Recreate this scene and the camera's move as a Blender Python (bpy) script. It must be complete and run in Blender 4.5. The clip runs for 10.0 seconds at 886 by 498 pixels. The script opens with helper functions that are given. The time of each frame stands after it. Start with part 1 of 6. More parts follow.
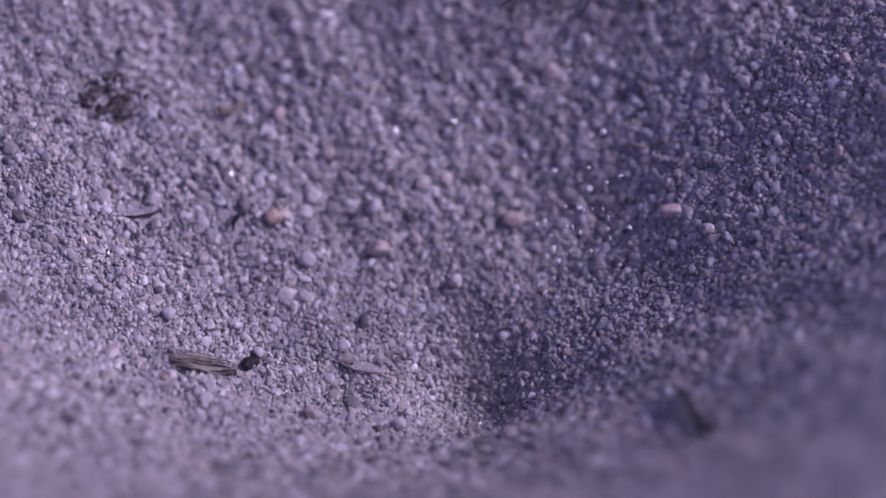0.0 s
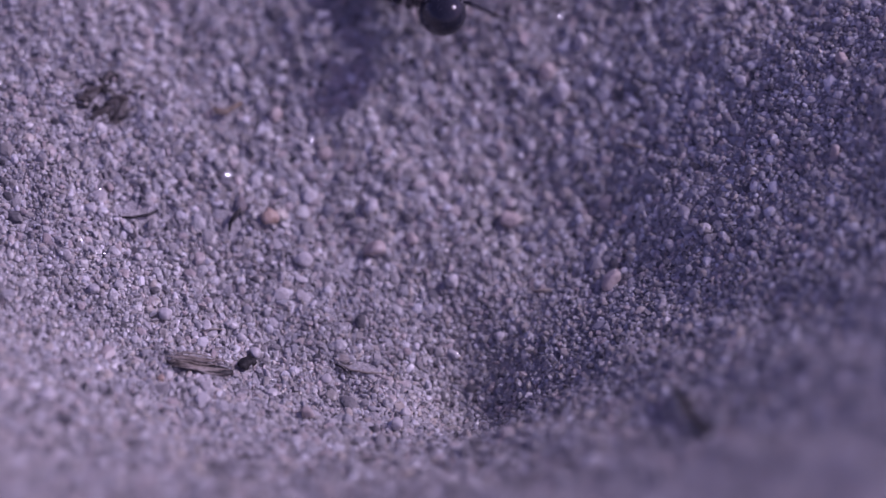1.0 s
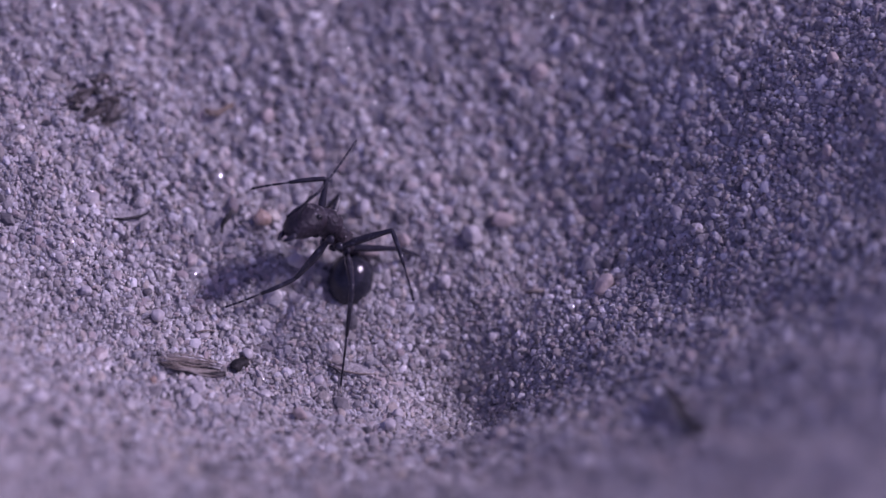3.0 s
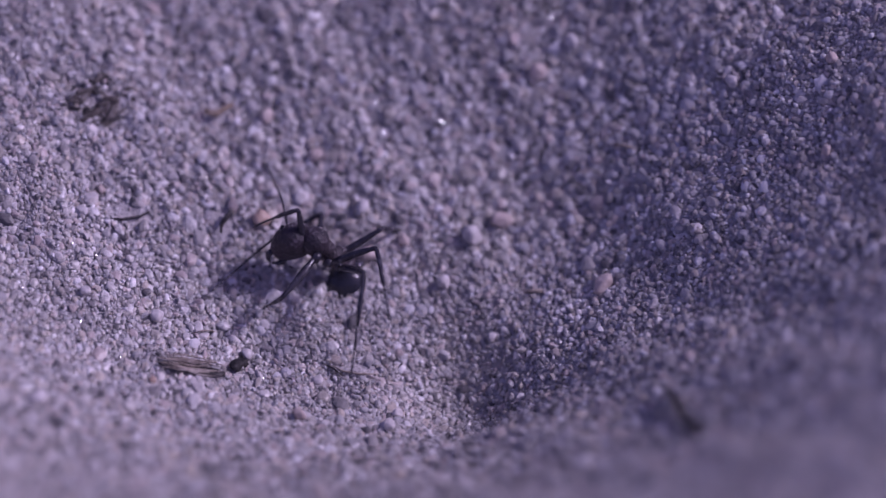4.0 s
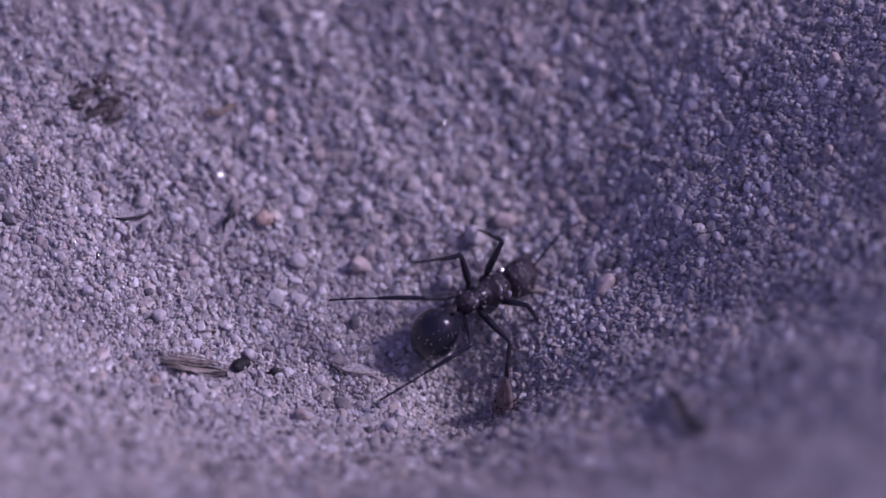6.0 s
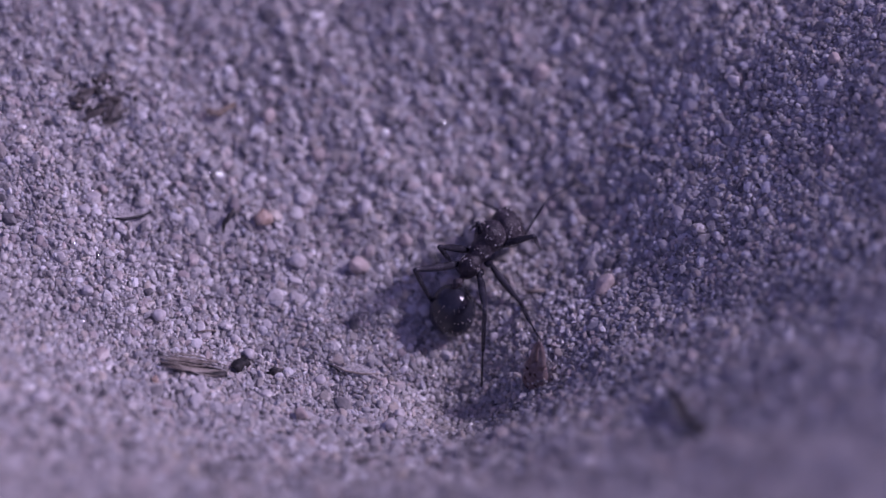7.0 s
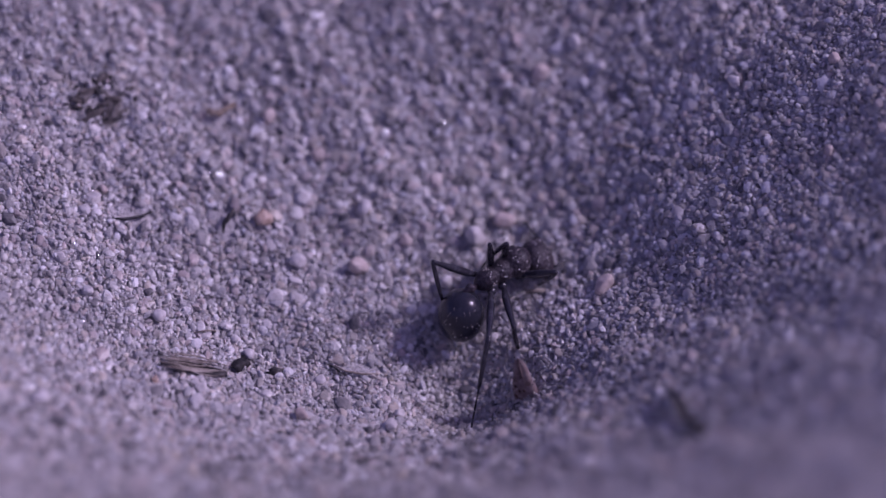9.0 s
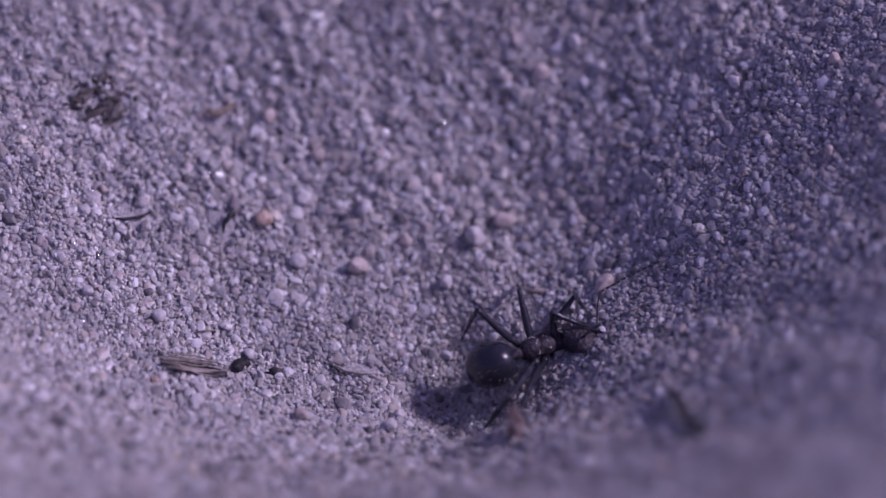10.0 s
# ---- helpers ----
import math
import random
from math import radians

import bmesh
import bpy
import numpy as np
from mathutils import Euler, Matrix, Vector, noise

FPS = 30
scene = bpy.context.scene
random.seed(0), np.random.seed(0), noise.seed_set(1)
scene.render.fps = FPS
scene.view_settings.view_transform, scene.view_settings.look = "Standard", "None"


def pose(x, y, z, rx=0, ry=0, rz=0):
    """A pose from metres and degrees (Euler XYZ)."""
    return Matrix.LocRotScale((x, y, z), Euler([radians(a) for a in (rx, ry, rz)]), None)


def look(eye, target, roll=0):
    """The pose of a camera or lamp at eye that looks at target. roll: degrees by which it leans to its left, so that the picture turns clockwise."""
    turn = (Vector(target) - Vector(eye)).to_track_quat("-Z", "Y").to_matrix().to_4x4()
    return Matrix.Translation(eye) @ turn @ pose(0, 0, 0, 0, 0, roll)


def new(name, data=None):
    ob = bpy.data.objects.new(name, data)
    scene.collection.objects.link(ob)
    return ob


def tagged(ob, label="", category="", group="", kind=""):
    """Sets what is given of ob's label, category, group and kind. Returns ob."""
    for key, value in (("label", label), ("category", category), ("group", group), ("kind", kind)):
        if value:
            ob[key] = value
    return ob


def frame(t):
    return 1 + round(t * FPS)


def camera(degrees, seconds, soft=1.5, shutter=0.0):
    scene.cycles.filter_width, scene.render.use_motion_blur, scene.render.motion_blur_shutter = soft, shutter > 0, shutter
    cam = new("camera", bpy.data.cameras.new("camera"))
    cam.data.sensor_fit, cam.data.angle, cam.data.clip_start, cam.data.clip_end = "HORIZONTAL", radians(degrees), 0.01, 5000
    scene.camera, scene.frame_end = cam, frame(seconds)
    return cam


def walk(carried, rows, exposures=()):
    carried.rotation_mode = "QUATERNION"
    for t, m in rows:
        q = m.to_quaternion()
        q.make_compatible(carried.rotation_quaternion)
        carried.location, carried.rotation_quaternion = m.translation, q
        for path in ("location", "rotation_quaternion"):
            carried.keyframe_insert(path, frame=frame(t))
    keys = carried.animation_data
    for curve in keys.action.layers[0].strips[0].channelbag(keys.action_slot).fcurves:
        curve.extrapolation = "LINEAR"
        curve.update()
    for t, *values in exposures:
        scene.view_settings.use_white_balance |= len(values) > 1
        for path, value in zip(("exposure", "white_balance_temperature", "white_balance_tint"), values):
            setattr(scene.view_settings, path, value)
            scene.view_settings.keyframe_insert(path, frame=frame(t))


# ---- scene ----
MM = 0.001                                   # a millimetre: the whole pit is a hand's breadth wide


# ---- the camera on its tripod, with a long macro lens ----
cam = camera(20.0, 10.0, soft=1.5, shutter=0.2)
cam.data.dof.use_dof = True
cam.data.dof.focus_distance = 0.1672
cam.data.dof.aperture_fstop = 9.0
TILT = 47.0                                  # the view falls 43 degrees below level
PATH = [                                     # the head gives a little, then stays
    (0, pose(-0.0045, -0.1173, 0.1250, TILT - 0.023, 0, 0.2997)),
    (0.5, pose(-0.0045, -0.1173, 0.1250, TILT - 0.023, 0, 0.2733)),
    (1, pose(-0.0045, -0.1173, 0.1250, TILT - 0.018, 0, 0.1939)),
    (1.5, pose(-0.0045, -0.1173, 0.1250, TILT - 0.005, 0, 0.1058)),
    (2, pose(-0.0045, -0.1173, 0.1250, TILT - 0.000, 0, 0.0353)),
    (2.5, pose(-0.0045, -0.1173, 0.1250, TILT - 0.000, 0, -0.0176)),
    (3.2, pose(-0.0045, -0.1173, 0.1250, TILT - 0.000, 0, -0.0529)),
    (4, pose(-0.0045, -0.1173, 0.1250, TILT - 0.000, 0, -0.0705)),
    (4.5, pose(-0.0045, -0.1173, 0.1250, TILT - 0.000, 0, -0.0670)),
    (5, pose(-0.0045, -0.1173, 0.1250, TILT - 0.000, 0, -0.0353)),
    (5.5, pose(-0.0045, -0.1173, 0.1250, TILT - 0.000, 0, 0.0000)),
    (6.2, pose(-0.0045, -0.1173, 0.1250, TILT - 0.000, 0, 0.0053)),
    (7, pose(-0.0045, -0.1173, 0.1250, TILT - 0.000, 0, 0.0000)),
    (10, pose(-0.0045, -0.1173, 0.1250, TILT - 0.000, 0, 0.0000)),
]
LIGHT = [(0.0, -0.32, 5640, 70.0), (10.0, -0.32, 5640, 70.0)]
walk(cam, PATH, LIGHT)

# ---- daylight: sun from the side, high over the shaded side of the pit ----
SUN_HIGH, SUN_ROUND = radians(42.7), radians(3)       # above level; from +x towards +y
world = bpy.data.worlds.new("sky")
scene.world = world
world.use_nodes = True
wn = world.node_tree.nodes
sky = wn.new("ShaderNodeTexSky")
sky.sky_type = "NISHITA"
sky.sun_disc = False
sky.sun_elevation = SUN_HIGH
sky.ozone_density = 1.6
sky.sun_rotation = radians(90) - SUN_ROUND
shade_tint = wn.new("ShaderNodeMix")                 # violet tint added to the sky light to colour the shade
shade_tint.data_type, shade_tint.blend_type = "RGBA", "MULTIPLY"
shade_tint.inputs[0].default_value = 1.0
shade_tint.inputs[7].default_value = (1.20, 0.925, 0.955, 1)
world.node_tree.links.new(sky.outputs[0], shade_tint.inputs[6])
world.node_tree.links.new(shade_tint.outputs[2], wn["Background"].inputs[0])
wn["Background"].inputs[1].default_value = 0.082
sun = new("sun", bpy.data.lights.new("sun", "SUN"))
sun.data.energy, sun.data.angle, sun.data.color = 2.25, radians(8.0), (0.905, 0.955, 0.815)
toward = Vector((math.cos(SUN_HIGH) * math.cos(SUN_ROUND), math.cos(SUN_HIGH) * math.sin(SUN_ROUND), math.sin(SUN_HIGH)))
sun.matrix_world = look(toward * 0.5, (0, 0, 0))


# ---- materials ----
def material(name, rough=0.6, spec=0.4):
    m = bpy.data.materials.new(name)
    m.use_nodes = True
    b = m.node_tree.nodes["Principled BSDF"]
    b.inputs["Roughness"].default_value = rough
    b.inputs["Specular IOR Level"].default_value = spec
    return m, m.node_tree.nodes, m.node_tree.links, b


def ramp(nodes, stops):
    r = nodes.new("ShaderNodeValToRGB")
    while len(r.color_ramp.elements) < len(stops):
        r.color_ramp.elements.new(0.5)
    for e, (at, c) in zip(r.color_ramp.elements, stops):
        e.position, e.color = at, (*c, 1)
    return r


def noise_node(nodes, links, scale, detail=4.0, coords=None):
    n = nodes.new("ShaderNodeTexNoise")
    n.inputs["Scale"].default_value, n.inputs["Detail"].default_value = scale, detail
    if coords is None:
        coords = nodes.new("ShaderNodeTexCoord").outputs["Object"]
    links.new(coords, n.inputs["Vector"])
    return n


def bump(nodes, links, b, height, strength, distance):
    k = nodes.new("ShaderNodeBump")
    k.inputs["Strength"].default_value, k.inputs["Distance"].default_value = strength, distance
    links.new(height, k.inputs["Height"])
    links.new(k.outputs[0], b.inputs["Normal"])


def sand_material(name, per_object):
    """Quartz sand: glassy chips that let some light through; each takes one of the mixed mineral colours."""
    m, n, l, b = material(name, 0.30, 0.6)
    if per_object:
        pick = n.new("ShaderNodeObjectInfo").outputs["Random"]
    else:
        pick = n.new("ShaderNodeNewGeometry").outputs["Random Per Island"]
    minerals = ((0.13, 0.125, 0.125), (0.36, 0.345, 0.33), (0.53, 0.475, 0.405), (0.42, 0.415, 0.41), (0.30, 0.285, 0.275), (0.56, 0.535, 0.51), (0.48, 0.415, 0.385), (0.45, 0.44, 0.425),
                (0.24, 0.23, 0.225), (0.62, 0.60, 0.575), (0.39, 0.365, 0.325), (0.50, 0.49, 0.48), (0.54, 0.48, 0.44), (0.34, 0.335, 0.335), (0.74, 0.73, 0.71), (0.46, 0.44, 0.41))
    r = ramp(n, [(i / 16, c) for i, c in enumerate(minerals)])
    r.color_ramp.interpolation = "CONSTANT"
    l.new(pick, r.inputs[0])
    f = noise_node(n, l, 2500.0)
    mix = n.new("ShaderNodeMix")
    mix.data_type, mix.blend_type = "RGBA", "OVERLAY"
    mix.inputs[0].default_value = 0.40
    l.new(r.outputs[0], mix.inputs[6])
    l.new(f.outputs[0], mix.inputs[7])
    l.new(mix.outputs[2], b.inputs["Base Color"])
    b.inputs["Subsurface Weight"].default_value = 0.55
    b.inputs["Subsurface Radius"].default_value = (1.0, 0.96, 0.93)
    b.inputs["Subsurface Scale"].default_value = 0.00025
    gloss = n.new("ShaderNodeMapRange")
    gloss.inputs["To Min"].default_value, gloss.inputs["To Max"].default_value = 0.16, 0.50
    l.new(f.outputs[0], gloss.inputs["Value"])
    # one grain in seven is polished like glass
    mixed = n.new("ShaderNodeMath")
    mixed.operation, mixed.inputs[1].default_value = "MULTIPLY", 37.0
    l.new(pick, mixed.inputs[0])
    part_of = n.new("ShaderNodeMath")
    part_of.operation = "FRACT"
    l.new(mixed.outputs[0], part_of.inputs[0])
    dull = n.new("ShaderNodeMath")
    dull.operation, dull.inputs[1].default_value = "GREATER_THAN", 0.14
    l.new(part_of.outputs[0], dull.inputs[0])
    rough = n.new("ShaderNodeMath")
    rough.operation, rough.inputs[2].default_value = "MULTIPLY_ADD", 0.04
    l.new(gloss.outputs[0], rough.inputs[0])
    l.new(dull.outputs[0], rough.inputs[1])
    l.new(rough.outputs[0], b.inputs["Roughness"])
    # light spreads inside clear grains, so that they shade more like the slope that they lie on than like solid beads
    lie = n.new("ShaderNodeAttribute")
    lie.attribute_name = "slope"
    own = n.new("ShaderNodeNewGeometry").outputs["Normal"]
    soft = n.new("ShaderNodeMix")
    soft.data_type = "VECTOR"
    soft.inputs[0].default_value = 0.0 if per_object else 0.62
    l.new(own, soft.inputs[4])
    l.new(lie.outputs["Vector"], soft.inputs[5])
    unit = n.new("ShaderNodeVectorMath")
    unit.operation = "NORMALIZE"
    l.new(soft.outputs[1], unit.inputs[0])
    rel = n.new("ShaderNodeBump")
    rel.inputs["Strength"].default_value, rel.inputs["Distance"].default_value = 0.25, 0.00003
    l.new(f.outputs[0], rel.inputs["Height"])
    l.new(unit.outputs[0], rel.inputs["Normal"])
    l.new(rel.outputs[0], b.inputs["Normal"])
    return m


def bed_material():
    m, n, l, b = material("fine_sand_bed", 0.85, 0.2)
    f = noise_node(n, l, 3000.0, 6.0)
    r = ramp(n, [(0.25, (0.32, 0.305, 0.295)), (0.5, (0.48, 0.46, 0.45)), (0.75, (0.62, 0.60, 0.58))])
    l.new(f.outputs[0], r.inputs[0])
    l.new(r.outputs[0], b.inputs["Base Color"])
    bump(n, l, b, f.outputs[0], 0.8, 0.0003)
    return m


SAND = sand_material("quartz_sand", False)
GRAIN = sand_material("quartz_grain", True)
BED = bed_material()

# ---- the pit ----
RIM, STEEP, HOLLOW = 23.5, 0.629, 0.9                # mm, slope, mm


SLIDES = (                                           # x, y, mm: where the sand has slumped or heaped up
    (5, 22, -0.26), (5, 13, -1.37), (6, 5, 0.63), (5, -4, 1.63), (12, 19, 0.20), (13, 11, 0.93), (13, 3, 0.56),
    (12, -6, -0.39), (20, 18, -0.76), (20, 10, 0.87), (20, 2, -0.47), (19, -7, 0.78), (27, 14, 2.63), (27, 5, -0.23),
    (-34, 19, 0.74), (-26, 19, -0.36), (-33, 10, 0.56), (-18, 10, 0.16), (-30, -4, -0.57), (-6, 5, 0.43), (-5, 13, -0.29),
    (-5, -4, 0.88), (0, 9, -0.63), (6, 5, -0.75), (5, -3, 0.69), (11, 17, 0.26), (13, 11, 0.26), (12, -6, 0.30),
)


def ground_z(x, y):
    """Height of the sand in mm at x, y in mm: a funnel with a rounded foot and a soft rim, flatter on the lit side, with a small hollow dug at its foot."""
    u, v = x + 2.07, y + 2.49
    r = np.hypot(u, v)
    q = np.sqrt(r * r + 9.0)
    c, s = u / q, v / q
    cone = STEEP * (1 + 0.226 * c + 0.005 * s - 0.248 * (c * c - s * s) - 0.116 * c * s) * (np.sqrt(r * r + 6.8) - HOLLOW)
    z = -np.logaddexp(-0.45 * cone, -0.45 * RIM) / 0.45
    z = z + 0.585 * np.exp(-((x + 1.8) ** 2 + (y - 2.1) ** 2) / 40.0) - 1.9 * np.exp(-((x + 3.3) ** 2 + (y + 1.0) ** 2) / 14.0)
    for a, b, h in SLIDES:
        z = z + h * np.exp(-((x - a) ** 2 + (y - b) ** 2) / 72.0)
    rise = np.minimum(r / 8.0, 1.0)
    z = z + 0.30 * np.sin(0.33 * x + 0.9 + 0.2 * y) * np.sin(0.29 * y - 0.4 + 0.11 * x) * rise
    z = z + 0.15 * np.sin(0.9 * x + 1.3 * np.sin(0.5 * y)) * np.sin(0.8 * y + 0.7 * np.sin(0.6 * x)) * rise
    far = np.clip((y - 3) / 6, 0, 1)                  # coarse, lumpy sand on the far slope
    z = z + (0.04 + 0.12 * far) * rise * np.sin(2.3 * x + 1.9 * np.sin(1.1 * y)) * np.sin(2.6 * y + 1.7 * np.sin(1.3 * x + 0.5))
    z = z + (0.02 + 0.08 * far) * rise * np.sin(4.1 * x + 2.1 * np.sin(1.7 * y + 1)) * np.sin(3.7 * y + 1.9 * np.sin(2.1 * x))
    return z


def ground_normal(x, y):
    e = 0.25
    n = np.stack([ground_z(x - e, y) - ground_z(x + e, y), ground_z(x, y - e) - ground_z(x, y + e), np.full(np.shape(x), 2 * e)], -1)
    return n / np.linalg.norm(n, axis=-1, keepdims=True)


def mesh_of(name, verts, faces, mat, smooth=True):
    me = bpy.data.meshes.new(name)
    verts, faces = np.asarray(verts, float), np.asarray(faces, int)
    k = faces.shape[1]
    me.vertices.add(len(verts))
    me.vertices.foreach_set("co", verts.ravel())
    me.loops.add(faces.size)
    me.loops.foreach_set("vertex_index", faces.ravel())
    me.polygons.add(len(faces))
    me.polygons.foreach_set("loop_start", np.arange(len(faces)) * k)
    me.update(calc_edges=True)
    me.validate()
    me.polygons.foreach_set("use_smooth", [smooth] * len(faces))
    me.materials.append(mat)
    return me


def build_ground():
    radii = np.concatenate([np.linspace(0.02, 60, 300), np.geomspace(64, 2.0e6, 60)])
    turns = 480
    a = np.linspace(0, 2 * np.pi, turns, endpoint=False)
    x, y = np.outer(radii, np.cos(a)), np.outer(radii, np.sin(a))
    far = np.clip((np.hypot(x, y) - 60) / 40, 0, 1)
    z = ground_z(x, y) * (1 - far) + RIM * far
    verts = np.stack([x, y, z - 0.035], -1).reshape(-1, 3) * MM
    i, j = np.meshgrid(np.arange(len(radii) - 1), np.arange(turns), indexing="ij")
    k = (j + 1) % turns
    faces = np.stack([i * turns + j, (i + 1) * turns + j, (i + 1) * turns + k, i * turns + k], -1).reshape(-1, 4)
    return tagged(new("ground", mesh_of("ground", verts, faces, BED)), "pale grey sandy ground sinking into a funnel-shaped pit", "sand", kind="structure")


def ball(level):
    bm = bmesh.new()
    bmesh.ops.create_icosphere(bm, subdivisions=level, radius=1.0)
    v = np.array([p.co[:] for p in bm.verts])
    f = np.array([[p.index for p in q.verts] for q in bm.faces])
    bm.free()
    return v, f


def turns_of(rng, n):
    q = rng.normal(size=(n, 4))
    q /= np.linalg.norm(q, axis=1, keepdims=True)
    w, x, y, z = q.T
    return np.stack([1 - 2 * (y * y + z * z), 2 * (x * y - w * z), 2 * (x * z + w * y),
                     2 * (x * y + w * z), 1 - 2 * (x * x + z * z), 2 * (y * z - w * x),
                     2 * (x * z - w * y), 2 * (y * z + w * x), 1 - 2 * (x * x + y * y)], -1).reshape(n, 3, 3)


def scatter(rng, xy, size, level, lift, rough=0.12):
    """One layer of uneven grains lying on the sand at xy, joined into one set of vertices and faces."""
    n = len(xy)
    v, f = ball(level)
    x, y = xy.T
    shape = rng.uniform(0.52, 1.36, (n, 1, 3)) * (0.5 * size)[:, None, None]
    lumps = 1 + rng.normal(0, rough, (n, len(v), 1))
    p = np.einsum("nij,nvj->nvi", turns_of(rng, n), v[None] * shape * lumps)
    centre = np.stack([x, y, ground_z(x, y)], -1) + ground_normal(x, y) * (lift * size)[:, None]
    p += centre[:, None]
    faces = (f[None] + (np.arange(n) * len(v))[:, None, None]).reshape(-1, 3)
    return p.reshape(-1, 3) * MM, faces, np.repeat(ground_normal(x, y), len(v), axis=0)


def grain_size(rng, x, y):
    """Fine sand at the foot, coarser grains on the far slope and on the near rim."""
    coarse = np.clip((y - 4) / 8, 0, 1) * np.clip((22 - np.abs(x + 4)) / 10, 0, 1)
    mean = 0.345 + 0.12 * coarse - 0.10 * np.exp(-((x - 1) ** 2 + (y - 1) ** 2) / 45) + 0.10 * np.clip((-2 - y) / 5, 0, 1)
    return np.clip(mean * rng.lognormal(-0.06, 0.36, len(x)), 0.14, 1.05)


LITTER = (                                           # x, y, half widths, mm: where larger scraps keep the sand off
    (-21.1, -1.7, 2.2, 0.5), (-27.5, 15.2, 1.7, 1.6), (3.0, 21.9, 1.1, 1.1), (-3.4, 7.6, 0.7, 0.7), (-18.1, -0.5, 0.6, 0.6), (-10.2, 0.5, 1.6, 0.4),
    (-19.8, 15.7, 1.1, 0.7), (-19.3, 8.7, 0.7, 1.1), (-16.8, 9.4, 0.7, 0.7), (-14.6, 6.9, 0.6, 0.6), (-23.5, 1.8, 0.6, 0.6), (-25.5, 8.4, 1.5, 0.6),
)


def build_sand(ground):
    """Grains lie three and four deep on the slopes that show clearly, thinner on the blurred near rim."""
    rng = np.random.default_rng(4)
    bands = ((-28, -9, 15000), (-9, 26, 104000))
    xy = np.concatenate([np.stack([rng.uniform(-36, 27, n), rng.uniform(lo, hi, n)], -1) for lo, hi, n in bands])
    size = grain_size(rng, *xy.T)
    bare = np.zeros(len(xy), bool)
    for a, b, wide, deep in LITTER:
        bare |= ((xy[:, 0] - a) / wide) ** 2 + ((xy[:, 1] - b) / deep) ** 2 < 1
    xy, size = xy[~bare | (size < 0.22)], size[~bare | (size < 0.22)]
    big = (size > 0.58) & (xy[:, 1] > -9) & (xy[:, 1] < 16)
    smooth_one = rng.random(len(xy)) < 0.35
    for rows, level, smooth, rough in ((big, 2, False, 0.07), (~big & smooth_one, 1, True, 0.24), (~big & ~smooth_one, 1, False, 0.22)):
        lift = np.where(size[rows] > 0.42, rng.uniform(-0.34, 0.10, rows.sum()), rng.uniform(-0.32, 0.46, rows.sum()))
        verts, faces, lie = scatter(rng, xy[rows], size[rows], level, lift, rough)
        me = mesh_of("sand", verts, faces, SAND, smooth)
        me.attributes.new("slope", "FLOAT_VECTOR", "POINT").data.foreach_set("vector", lie.ravel())
        ob = new("sand", me)
        ob.parent = ground
        tagged(ob, "loose grey quartz sand", kind="stuff")


# ---- small helpers for modelled things ----
def part(name, me, parent, label=""):
    ob = new(name, me)
    ob.parent = parent
    return tagged(ob, label) if label else ob


def rings(stations, seg=14, caps=True):
    """A closed skin along x through oval rings: (x, half width, half height, rise) in mm."""
    a = np.linspace(0, 2 * np.pi, seg, endpoint=False)
    verts, faces = [], []
    for x, w, h, z in stations:
        verts += [(x, w * math.cos(q), z + h * math.sin(q)) for q in a]
    for i in range(len(stations) - 1):
        for j in range(seg):
            k = (j + 1) % seg
            p, q, r, t = i * seg + j, i * seg + k, (i + 1) * seg + k, (i + 1) * seg + j
            faces += [(p, r, q), (p, t, r)]
    for end, row in ((0, 0), (1, len(stations) - 1)):
        verts.append((stations[row][0], 0, stations[row][3]))
        c = len(verts) - 1
        for j in range(seg):
            k = (j + 1) % seg
            faces.append((c, row * seg + k, row * seg + j) if end else (c, row * seg + j, row * seg + k))
    return np.array(verts, float), np.array(faces, int)


def tube(points, radii, seg=8):
    """A round rod through points, in mm, with a radius at each."""
    pts = [Vector(p) for p in points]
    verts, faces = [], []
    side = Vector((0, 0, 1))
    for i, p in enumerate(pts):
        d = (pts[min(i + 1, len(pts) - 1)] - pts[max(i - 1, 0)]).normalized()
        u = side - d * side.dot(d)
        if u.length < 0.05:
            u = Vector((0, 1, 0)) - d * d.y
        u.normalize()
        side = u
        w = d.cross(u)
        for j in range(seg):
            q = 2 * math.pi * j / seg
            verts.append(tuple(p + (u * math.cos(q) + w * math.sin(q)) * radii[i]))
    n = len(pts)
    for i in range(n - 1):
        for j in range(seg):
            k = (j + 1) % seg
            p, q, r, t = i * seg + j, i * seg + k, (i + 1) * seg + k, (i + 1) * seg + j
            faces += [(p, q, r), (p, r, t)]
    for row, flip in ((0, True), (n - 1, False)):
        verts.append(tuple(pts[row]))
        c = len(verts) - 1
        for j in range(seg):
            k = (j + 1) % seg
            faces.append((c, row * seg + k, row * seg + j) if flip else (c, row * seg + j, row * seg + k))
    return np.array(verts, float), np.array(faces, int)


def joined(*bits):
    verts, faces, base = [], [], 0
    for v, f in bits:
        verts.append(v)
        faces.append(f + base)
        base += len(v)
    return np.concatenate(verts), np.concatenate(faces)


def egg(centre, radii, level=2, seed=None, rough=0.0):
    v, f = ball(level)
    if seed is not None:
        v = v * (1 + np.random.default_rng(seed).normal(0, rough, (len(v), 1)))
    return v * np.array(radii) + np.array(centre), f


def millimetres(name, shape, mat, smooth=True):
    return mesh_of(name, shape[0] * MM, shape[1], mat, smooth)


def on_sand(x, y, lift=0.0):
    """A spot on the sand, in metres, from x, y in mm."""
    return Vector((x, y, float(ground_z(np.array(x), np.array(y))) + lift)) * MM


